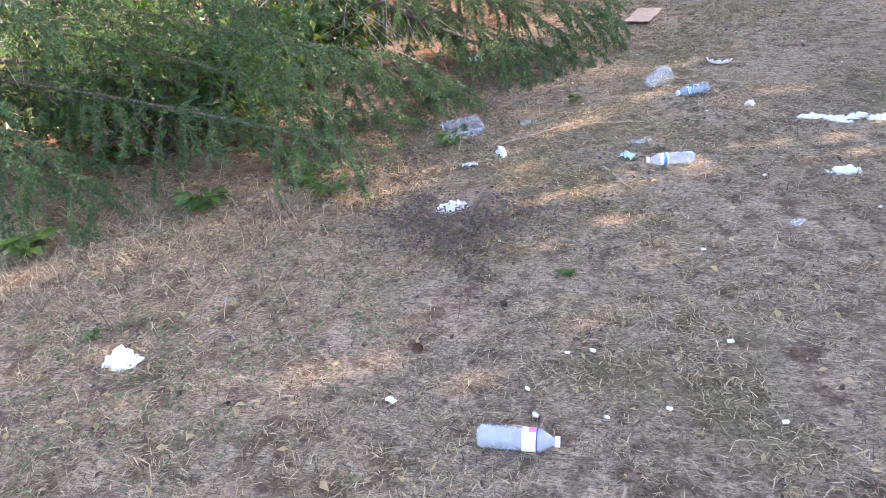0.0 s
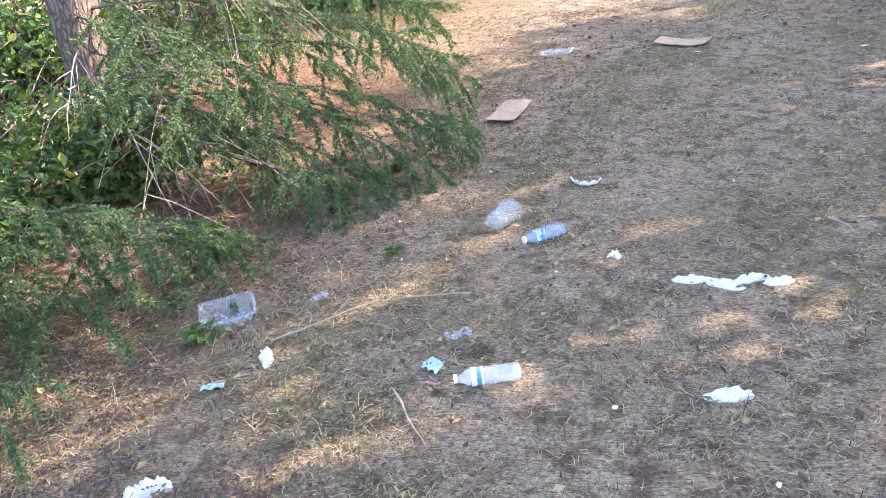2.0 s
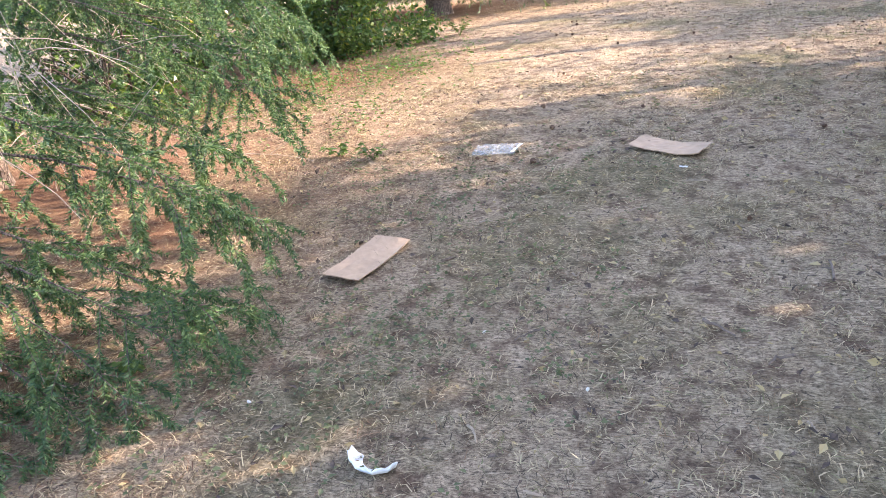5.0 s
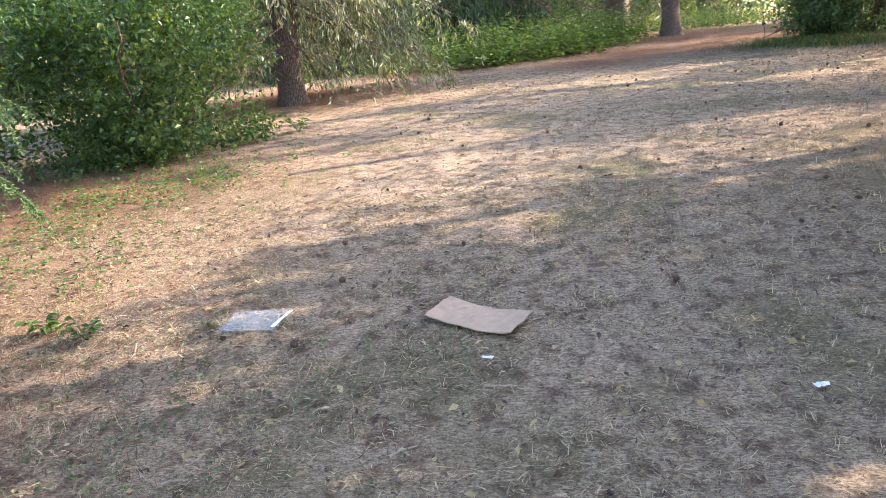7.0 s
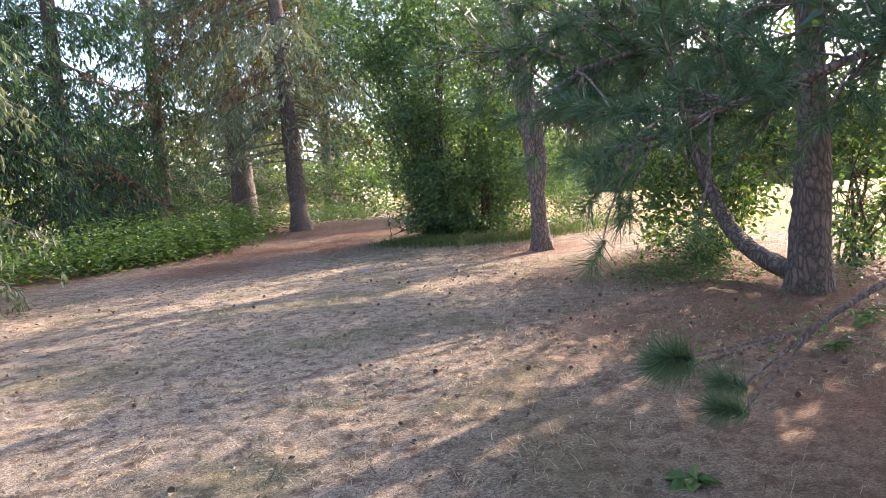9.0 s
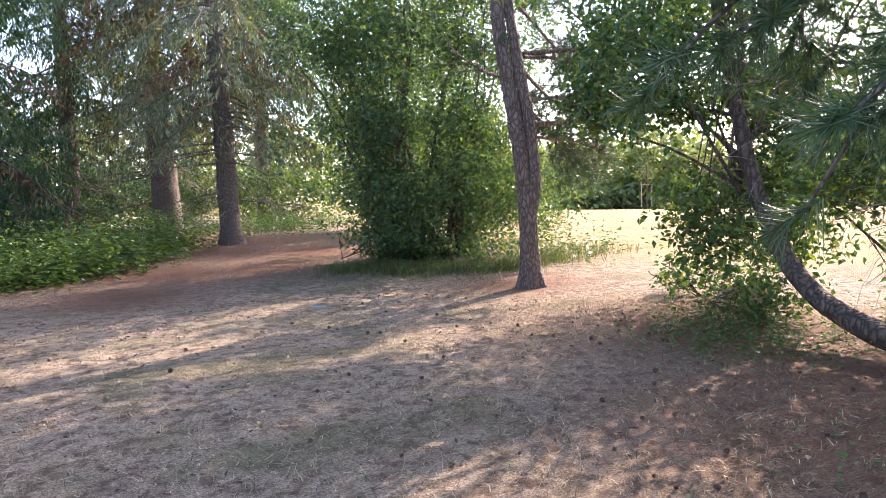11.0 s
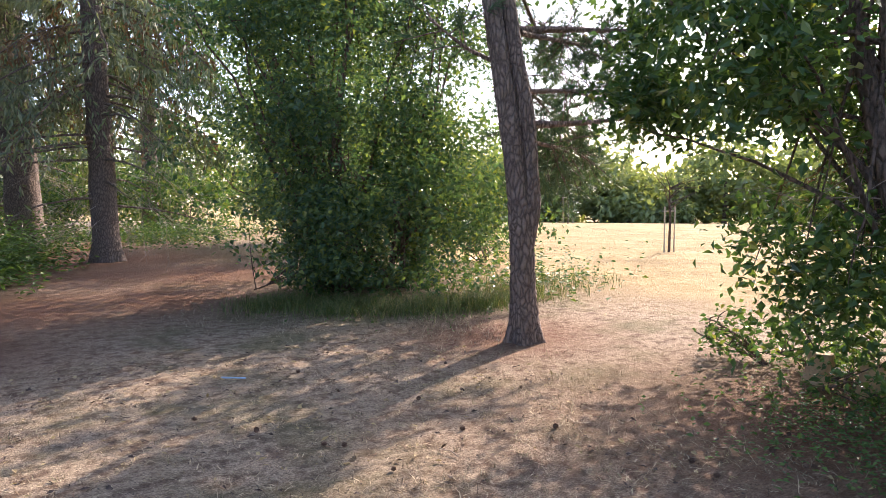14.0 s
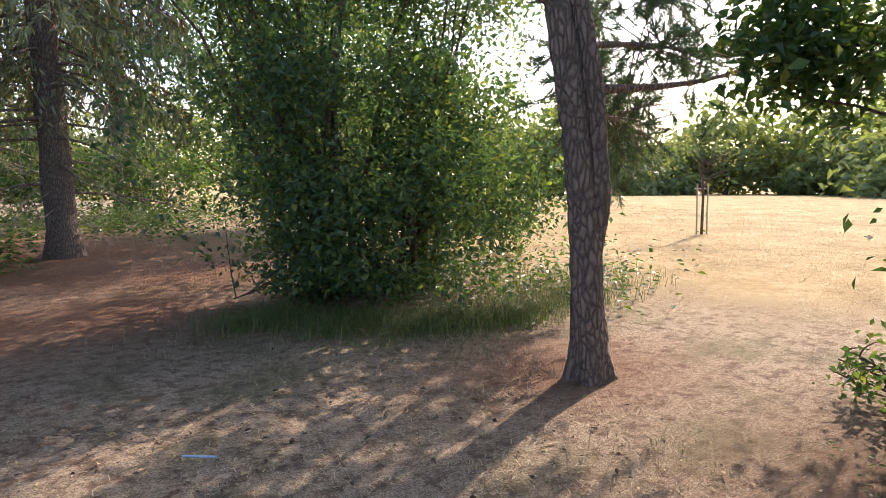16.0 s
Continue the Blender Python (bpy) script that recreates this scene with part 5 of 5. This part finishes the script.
def crumpled_pad(w, d, h, seed, n=16):
    """A rounded, creased wad of thin paper with a folded-over rim."""
    bm = bmesh.new()
    off = Vector((seed * 2.7, seed * 5.1, seed * 0.9))
    top, bot = {}, {}
    for i in range(n + 1):
        for j in range(n + 1):
            u, v = 2 * i / n - 1, 2 * j / n - 1
            x, y = u * math.sqrt(1 - v * v / 2), v * math.sqrt(1 - u * u / 2)
            r = min(1.0, math.hypot(x, y))
            k = 1 + 0.55 * noise.noise(Vector((x * 1.1, y * 1.1, 0)) + off)
            fold = abs(noise.noise(Vector((x * 2.2, y * 2.2, 4)) + off)) + 0.5 * abs(noise.noise(Vector((x * 5, y * 5, 8)) + off))
            z = h * (0.25 + 1.3 * fold) * (1 - 0.75 * r ** 3)
            px, py = x * w / 2 * k + 0.08 * w * noise.noise(Vector((x * 4, y * 4, 1)) + off), y * d / 2 * k + 0.08 * d * noise.noise(Vector((x * 4, y * 4, 2)) + off)
            top[i, j] = bm.verts.new((px, py, z + 0.003))
            bot[i, j] = bm.verts.new((px * 0.97, py * 0.97, min(0.002, z)))
    for i in range(n):
        for j in range(n):
            bm.faces.new((top[i, j], top[i + 1, j], top[i + 1, j + 1], top[i, j + 1]))
            bm.faces.new((bot[i, j + 1], bot[i + 1, j + 1], bot[i + 1, j], bot[i, j]))
    for i in range(n):
        for j in (0, n):
            bm.faces.new((top[i, j], bot[i, j], bot[i + 1, j], top[i + 1, j]))
            bm.faces.new((top[j, i], top[j, i + 1], bot[j, i + 1], bot[j, i]))
    bmesh.ops.recalc_face_normals(bm, faces=bm.faces)
    return bm


def tissue(x, y, w, d, h, turn, seed, label, name="crumpled_tissue", mat=None, group="crumpled tissues"):
    bm = crumpled_pad(w * 0.95, d * 0.95, h * 0.9, seed)
    low = min(v.co.z for v in bm.verts)
    ob = part(name, bm, mat or PAPER)
    ob.matrix_world = rest(x, y, -low - 0.002, turn)
    return tagged(ob, label, "tissue" if mat is None else "litter", group)


def wavy_sheet(w, d, nx, ny, wave, seed, ragged=0.0, thick=0.0015, curl=0.0):
    """A thin closed sheet with folds and an uneven edge."""
    bm = bmesh.new()
    off = Vector((seed * 2.7, seed * 5.1, 0))
    top, bot = {}, {}
    for i in range(nx + 1):
        for j in range(ny + 1):
            u, v = i / nx - 0.5, j / ny - 0.5
            e = 1 + ragged * noise.noise(Vector((u * 7, math.copysign(2, v), seed)))
            px, py = u * w * (1 + 0.3 * ragged * noise.noise(Vector((seed, v * 5, 1)))), v * d * e + ragged * d * 0.6 * noise.noise(Vector((u * 5, 0, seed + 9)))
            pz = wave * (noise.noise(Vector((u * 5, v * 4, 0)) + off) + 0.7 * abs(noise.noise(Vector((u * 11, v * 8, 3)) + off)) + 0.3 * noise.noise(Vector((u * 24, v * 17, 7)) + off)) + wave * 0.4 + curl * (2 * abs(u)) ** 3
            top[i, j] = bm.verts.new((px, py, max(0, pz) + thick))
            bot[i, j] = bm.verts.new((px, py, max(0, pz)))
    for i in range(nx):
        for j in range(ny):
            bm.faces.new((top[i, j], top[i + 1, j], top[i + 1, j + 1], top[i, j + 1]))
            bm.faces.new((bot[i, j + 1], bot[i + 1, j + 1], bot[i + 1, j], bot[i, j]))
    for i in range(nx):
        for j in (0, ny):
            bm.faces.new((top[i, j], bot[i, j], bot[i + 1, j], top[i + 1, j]))
    for j in range(ny):
        for i in (0, nx):
            bm.faces.new((top[i, j], top[i, j + 1], bot[i, j + 1], bot[i, j]))
    bmesh.ops.recalc_face_normals(bm, faces=bm.faces)
    return bm


def sheet(name, x, y, w, d, turn, seed, mat, label, category, wave=0.01, ragged=0.0, nx=14, ny=8, thick=0.0015, up=0.008, group="", curl=0.0):
    ob = part(name, wavy_sheet(w, d, nx, ny, wave, seed, ragged, thick, curl), mat)
    ob.matrix_world = rest(x, y, up, turn)
    return tagged(ob, label, category, group)


sheet("cardboard_sheet", 3.06, 7.47, 0.43, 0.205, -25, 3, CARD, "bent sheet of brown cardboard lying on dry grass", "cardboard", 0.008, 0.03, 16, 8, 0.005, 0.012, "cardboard sheets", 0.022)
sheet("cardboard_sheet", 1.72, 5.96, 0.43, 0.2, 76, 4, CARD, "flat sheet of brown cardboard at the grass edge", "cardboard", 0.006, 0.02, 16, 8, 0.005, 0.015, "cardboard sheets", 0.01)
bottle(1.46, 1.075, 2, "clear plastic bottle with white and pink label lying on grass", (LABEL, NAVY, PINK), seed=5)
bottle(1.89, 3.03, 192, "clear plastic bottle with blue label lying on grass", (LABEL, LABEL, BLUE), crumple=0.025, squash=0.9, seed=8)
bottle(2.04, 4.07, 212, "crushed clear plastic bottle with a pale blue label", (PALEBLUE, LABEL, BLUE), 0.2, 0.036, 0.16, 0.7, 13)
tissue(0.02, 1.27, 0.13, 0.11, 0.05, 30, 2, "crumpled white tissue on dry grass")
tissue(0.91, 2.51, 0.15, 0.075, 0.05, 25, 5, "crumpled white tissue among dark weeds")
tissue(1.03, 3.17, 0.13, 0.055, 0.05, -60, 8, "twisted white paper tissue beside the clear tray")
tissue(2.645, 2.97, 0.13, 0.065, 0.04, 12, 11, "folded white paper tissue on dry grass")
tissue(2.345, 3.885, 0.05, 0.065, 0.03, 80, 15, "small crumpled white tissue on dry grass")
tissue(0.5, 4.95, 0.13, 0.09, 0.05, 20, 31, "crumpled white tissue on red needles under boughs")
for q, (px, py, w, d, a) in enumerate([(2.63, 3.67, 0.15, 0.05, -5), (2.74, 3.63, 0.14, 0.055, -25), (2.84, 3.665, 0.14, 0.04, 20), (2.945, 3.64, 0.12, 0.045, 4)]):
    tissue(px, py, w, d, 0.035, a, 20 + q, "torn strip of white paper tissue on grass", "torn_paper", None, "torn paper strips")


def tray():
    ob = thing("clear_tray", rest(0.755, 3.45, 0.005, 28, 8), "clear plastic food tray lying tipped in the grass", "tray")
    w, d, h, t = 0.21, 0.15, 0.055, 0.0025
    bm = bmesh.new()
    loops = []
    for sx, sy, z in ((0.43, 0.42, 0.0), (0.5, 0.5, h), (0.56, 0.58, h), (0.56, 0.58, h - t), (0.5, 0.5, h - t), (0.425, 0.415, t)):
        loop = []
        for k in range(32):
            a = 2 * math.pi * k / 32
            c, s = math.cos(a), math.sin(a)
            m = max(abs(c), abs(s)) ** 0.85
            loop.append(bm.verts.new((c / m * sx * w, s / m * sy * d, z)))
        loops.append(loop)
    for a, b in zip(loops, loops[1:]):
        for k in range(32):
            bm.faces.new((a[k], a[(k + 1) % 32], b[(k + 1) % 32], b[k]))
    bm.faces.new(loops[0][::-1])
    bm.faces.new(loops[-1])
    bmesh.ops.recalc_face_normals(bm, faces=bm.faces)
    part("tub", bm, TRAYP, ob, "", False)
    for sx in (-0.2, 0.2):
        b = Bag()
        tube(b, [(sx * w, -0.4 * d, 0.006), (sx * w, 0.4 * d, 0.006)], [0.004, 0.004], 6)
        b.mesh("rib", TRAYP, ob)


tray()


def cup():
    ob = thing("plastic_cup", rest(1.83, 4.22, 0.055, 62, 0) @ Matrix.Scale(1.3, 4), "clear plastic cup lying dented in the grass", "cup")
    prof = [(-0.06, 0.03), (-0.058, 0.034), (-0.02, 0.040), (0.03, 0.046), (0.06, 0.05), (0.064, 0.054), (0.066, 0.051), (0.06, 0.048), (-0.055, 0.031)]
    part("cup_wall", lathe(prof, 24, 0.85, 0.035, 4), FILM, ob, "", True)


cup()


def dish():
    """A curved broken piece of a white bowl."""
    ob = thing("broken_dish", rest(2.225, 4.67, 0.0, -15, 0), "curved piece of a white foam dish in the grass", "litter")
    bm = bmesh.new()
    rows = []
    for f, r, z in ((0, 0.05, 0.004), (1, 0.07, 0.012), (2, 0.085, 0.035), (3, 0.089, 0.035), (4, 0.074, 0.008), (5, 0.05, 0.0)):
        rows.append([bm.verts.new((r * math.cos(radians(a)), r * math.sin(radians(a)) + 0.05, z * (1 - 0.25 * math.sin(a * 0.2)))) for a in np.linspace(190, 345, 15)])
    for a, b in zip(rows, rows[1:] + rows[:1]):
        for k in range(14):
            bm.faces.new((a[k], a[k + 1], b[k + 1], b[k]))
    bm.faces.new([r[0] for r in rows])
    bm.faces.new([r[-1] for r in rows][::-1])
    bmesh.ops.recalc_face_normals(bm, faces=bm.faces)
    part("rim_piece", bm, PAPER, ob, "", True)


dish()
sheet("plastic_bag", 2.0, 7.52, 0.28, 0.2, -2, 6, FILM, "flat clear plastic bag with shiny folds on grass", "bag", 0.012, 0.05, 18, 12, 0.003, 0.006)
# The glint on the bag's fold is laid on as an opaque white strip.
sheet("bag_glint", 2.135, 7.51, 0.17, 0.018, 78, 7, PAPER, "white strip painted as the glint on a clear bag's folded edge", "litter", 0.004, 0.1, 10, 3, 0.002, 0.022)
sheet("blue_wrapper", 0.9, 2.99, 0.085, 0.03, 12, 8, PALEBLUE, "strip of pale blue plastic wrapper in grass", "wrapper", 0.012, 0.25, 10, 5, 0.0015, 0.01, "blue wrappers")
sheet("blue_wrapper", 1.69, 3.11, 0.07, 0.06, -30, 9, PALEBLUE, "scrap of pale blue plastic wrapper in grass", "wrapper", 0.02, 0.25, 8, 6, 0.0015, 0.01, "blue wrappers")
sheet("paper_scrap", 1.05, 1.2, 0.035, 0.02, -30, 12, PAPER, "small white paper scrap in grass", "paper", 0.006, 0.3, 6, 4, 0.001, 0.014, "paper scraps")
sheet("paper_scrap", 4.27, 6.91, 0.05, 0.025, 10, 13, PAPER, "small white paper scrap in grass", "paper", 0.006, 0.3, 6, 4, 0.001, 0.014, "paper scraps")
sheet("paper_scrap", 3.13, 7.13, 0.045, 0.015, 0, 14, PAPER, "small white paper scrap in grass", "paper", 0.006, 0.3, 6, 4, 0.001, 0.014, "paper scraps")
sheet("clear_wrapper", 2.37, 2.44, 0.07, 0.03, 40, 15, FILM, "small clear crumpled wrapper in grass", "wrapper", 0.02, 0.25, 8, 6, 0.0015, 0.008)
sheet("clear_wrapper", 1.75, 3.3, 0.1, 0.05, 20, 16, FILM, "small clear crumpled wrapper in grass", "wrapper", 0.02, 0.25, 8, 6, 0.0015, 0.008)
sheet("clear_wrapper", 1.1, 3.59, 0.09, 0.05, 60, 17, FILM, "small clear crumpled wrapper in grass", "wrapper", 0.015, 0.25, 8, 6, 0.0015, 0.006)


def straw_stick():
    b = Bag()
    tube(b, [(-0.1, 0, 0), (0.1, 0, 0.005)], [0.007, 0.007], 8)
    ob = b.mesh("plastic_straw", PALEBLUE, None, "pale blue plastic tube lying on the ground")
    tagged(ob, category="litter")
    ob.matrix_world = rest(6.1, 16.5, 0.012, -42)


straw_stick()


# ---- cones, sticks, chips ----
def cone_mesh():
    bm = bmesh.new()
    bmesh.ops.create_icosphere(bm, subdivisions=2, radius=1.0)
    for v in bm.verts:
        v.co = Vector((v.co.x * 0.010, v.co.y * 0.010, v.co.z * 0.017))
    for k in range(46):
        f = (k + 0.5) / 46
        a = k * 2.39996
        z = -0.017 + 0.033 * f
        r = 0.014 * math.sin(math.pi * min(0.96, 0.12 + 0.86 * f)) + 0.003
        c, s = math.cos(a), math.sin(a)
        out, sd = Vector((c, s, 0.55)), Vector((-s, c, 0))
        p = Vector((c * r * 0.6, s * r * 0.6, z))
        v = [bm.verts.new(p - sd * 0.003), bm.verts.new(p + sd * 0.003), bm.verts.new(p + out * 0.008 + sd * 0.004), bm.verts.new(p + out * 0.0095), bm.verts.new(p + out * 0.008 - sd * 0.004)]
        bm.faces.new(v)
    return bm


CONES = [(1.06, 1.46), (2.23, 1.58), (1.3, 1.75), (2.3, 7.95), (3.4, 6.44), (2.16, 8.5), (2.57, 10.9), (4.76, 10.1), (3.32, 11.25), (5.86, 9.13), (5.64, 9.61), (5.55, 8.94), (5.23, 10.87),
         (3.57, 9.86), (6.25, 14.2), (6.6, 16.4), (6.3, 13.5), (8.1, 13.0), (6.1, 14.75), (4.9, 8.68)]
rc = np.random.default_rng(401)
for _ in range(46):
    CONES.append((float(1.6 + 6.4 * rc.random()), float(7.0 + 9.0 * rc.random())))
for _ in range(34):
    CONES.append((float(7.4 + 0.9 * rc.normal()), float(11.6 + 1.8 * rc.normal())))
first = part("pine_cone", cone_mesh(), CONE)
first.matrix_world = rest(*CONES[0], 0.016, 0, 80)
tagged(first, "brown open pine cone lying in dry grass", "pine cone", "fallen pine cones")
for px, py in CONES[1:]:
    copy_thing(first, rest(px, py, 0.016, 360 * rc.random(), 60 + 50 * rc.random()) @ Matrix.Scale(0.6 + 0.35 * rc.random(), 4))


def stick(x, y, ln, r, turn, mat, seed, label, group):
    rg = np.random.default_rng(seed)
    b = Bag()
    P = arc((-ln / 2, 0, 0.004), (1, 0, 0.03), ln, 0.01, 8, 0.006, rg)
    tube(b, P, np.linspace(r, r * 0.55, 8), 6, 0.12, rg)
    if ln > 0.15:
        p, w = along(P, np.array([0.55]))
        tube(b, arc(p[0], (0.7, 0.6, 0.1), ln * 0.3, 0.01, 5, 0.004, rg), np.linspace(r * 0.6, r * 0.3, 5), 5, 0, rg)
    ob = b.mesh("fallen_stick", mat, None, label)
    tagged(ob, category="stick", group=group)
    ob.matrix_world = rest(x, y, r + 0.006, turn)


rs = np.random.default_rng(402)
for q, (px, py, ln, a, pale) in enumerate([(1.75, 2.0, 0.14, 20, 0), (1.5, 2.2, 0.12, -20, 0), (1.9, 2.55, 0.1, 30, 0), (1.65, 2.85, 0.3, -60, 1), (1.2, 3.4, 0.45, 35, 1), (2.72, 4.64, 0.09, 2, 1),
                                           (2.95, 4.15, 0.12, -50, 0), (2.5, 4.85, 0.09, -40, 1), (0.95, 3.05, 0.16, 35, 1), (1.75, 0.95, 0.1, 70, 1), (2.57, 8.75, 0.1, -40, 0), (3.65, 5.95, 0.16, 80, 0), (3.9, 6.1, 0.14, 10, 1),
                                           (3.05, 8.2, 0.14, 10, 1), (3.2, 5.5, 0.12, -50, 0), (2.9, 6.55, 0.08, 40, 1), (2.2, 6.4, 0.1, 20, 1), (1.6, 3.6, 0.3, 15, 1), (2.1, 6.0, 0.09, 60, 0)]):
    stick(px, py, ln, 0.005 if pale else 0.007, a, STICKP if pale else STICK, 410 + q, "pale bare stick on dry grass" if pale else "dark broken stick on dry grass", "fallen sticks")
for q in range(46):
    px, py = (1.0 + 3.4 * rs.random(), 1.0 + 8.5 * rs.random()) if q < 22 else (2.4 + 5.6 * rs.random(), 9.0 + 7.5 * rs.random())
    stick(px, py, 0.05 + 0.12 * rs.random(), 0.003 + 0.003 * rs.random(), 360 * rs.random(), STICK if rs.random() < 0.6 else STICKP, 450 + q, "small broken stick on dry grass", "fallen sticks")


chip = part("white_chip", crumple_blob(0.02, 0.015, 0.01, 3, 1.0, 1), CHIP)
chip.matrix_world = rest(1.55, 1.5, 0.014)
tagged(chip, "small white stone chip in dry grass", "chip", "white chips")
for px, py in [(1.63, 1.52), (1.69, 1.22), (1.45, 1.31), (1.49, 1.2), (1.86, 1.28), (2.05, 1.62), (2.16, 1.27), (2.6, 1.55), (1.4, 3.9), (2.1, 3.75), (1.3, 4.3), (2.7, 2.6), (2.0, 2.2), (2.3, 2.9), (1.1, 3.9), (2.95, 4.6), (2.8, 5.1), (1.0, 4.4), (2.4, 5.4), (1.7, 4.9), (2.45, 1.45), (1.2, 2.2)]:
    copy_thing(chip, rest(px, py, 0.014, 90 * px) @ Matrix.Scale(0.7 + 0.6 * ((px * 7.3) % 1), 4))


def stump(x, y, r, h, turn, seed):
    ob = thing("tree_stump", rest(x, y, -0.02), "small cut stump with pale wood under leaves", "stump", "cut stumps")
    rg = np.random.default_rng(seed)
    trunk_mesh(ob, [(0, 0, 0), (0.02, 0, h * 0.5), (0.03, 0.0, h)], [r, r * 0.9, r * 0.88], CUT, 16, 0.05, 0.3, rg=rg, rings=8)
    bm = bmesh.new()
    bmesh.ops.create_circle(bm, cap_ends=True, radius=r * 0.9, segments=16, matrix=Matrix.Translation((0.03, 0, h - 0.002)))
    part("cut_face", bm, CUT, ob, "pale sawn top")


stump(9.75, 13.85, 0.1, 0.24, 0, 1)
stump(9.7, 13.45, 0.09, 0.26, 0, 2)


def weed(x, y, n, leaf, tall, seed, label="small green weed with broad leaves in dry grass", mat=None):
    rg = np.random.default_rng(seed)
    ob = thing("weed_plant", rest(x, y, 0.0), label, "weed", "green weeds")
    w, g = Bag(), Bag()
    for k in range(n):
        a = rg.random() * 6.28
        P = arc((0, 0, 0), (math.cos(a) * 0.6, math.sin(a) * 0.6, 1.0), tall * (0.5 + 0.6 * rg.random()), 0.02, 5, 0.004, rg)
        tube(w, P, np.linspace(0.0025, 0.0012, 5), 4, 0, rg)
        m = 5
        p, d = along(P, np.linspace(0.4, 1, m))
        dd = rg.normal(size=(m, 3)) * [1, 1, 0.15] + np.array([math.cos(a), math.sin(a), 0]) * 0.7
        ln = leaf * (0.7 + 0.6 * rg.random(m))
        leaves(g, p, dd, np.array([0, 0, 1.0]) + rg.normal(size=(m, 3)) * 0.3, ln, ln * 0.62)
    w.mesh("stalks", HERB, ob, kind="stuff")
    g.mesh("foliage", mat or HERB, ob, kind="stuff")


for q, (px, py, n, lf, tl) in enumerate([(-0.33, 2.45, 12, 0.075, 0.16), (0.27, 2.62, 8, 0.06, 0.2), (0.05, 2.75, 7, 0.06, 0.16), (-0.95, 1.95, 8, 0.08, 0.18), (0.72, 3.3, 8, 0.05, 0.16), (0.45, 4.05, 14, 0.06, 0.14), (0.3, 4.2, 12, 0.06, 0.14),
                                         (1.35, 4.0, 6, 0.04, 0.07), (1.15, 5.05, 8, 0.05, 0.1), (1.25, 5.3, 8, 0.05, 0.12), (0.9, 7.5, 7, 0.05, 0.14), (1.2, 7.4, 7, 0.05, 0.14), (-0.2, 1.4, 7, 0.03, 0.05), (1.5, 2.0, 5, 0.03, 0.05), (0.2, 11.9, 14, 0.06, 0.35), (0.5, 12.4, 14, 0.06, 0.35),
                                         (5.72, 8.87, 4, 0.11, 0.05), (8.3, 10.2, 10, 0.07, 0.25), (7.7, 9.9, 8, 0.06, 0.2), (8.5, 9.6, 10, 0.07, 0.3)]):
    weed(px, py, n, lf, tl, 500 + q)
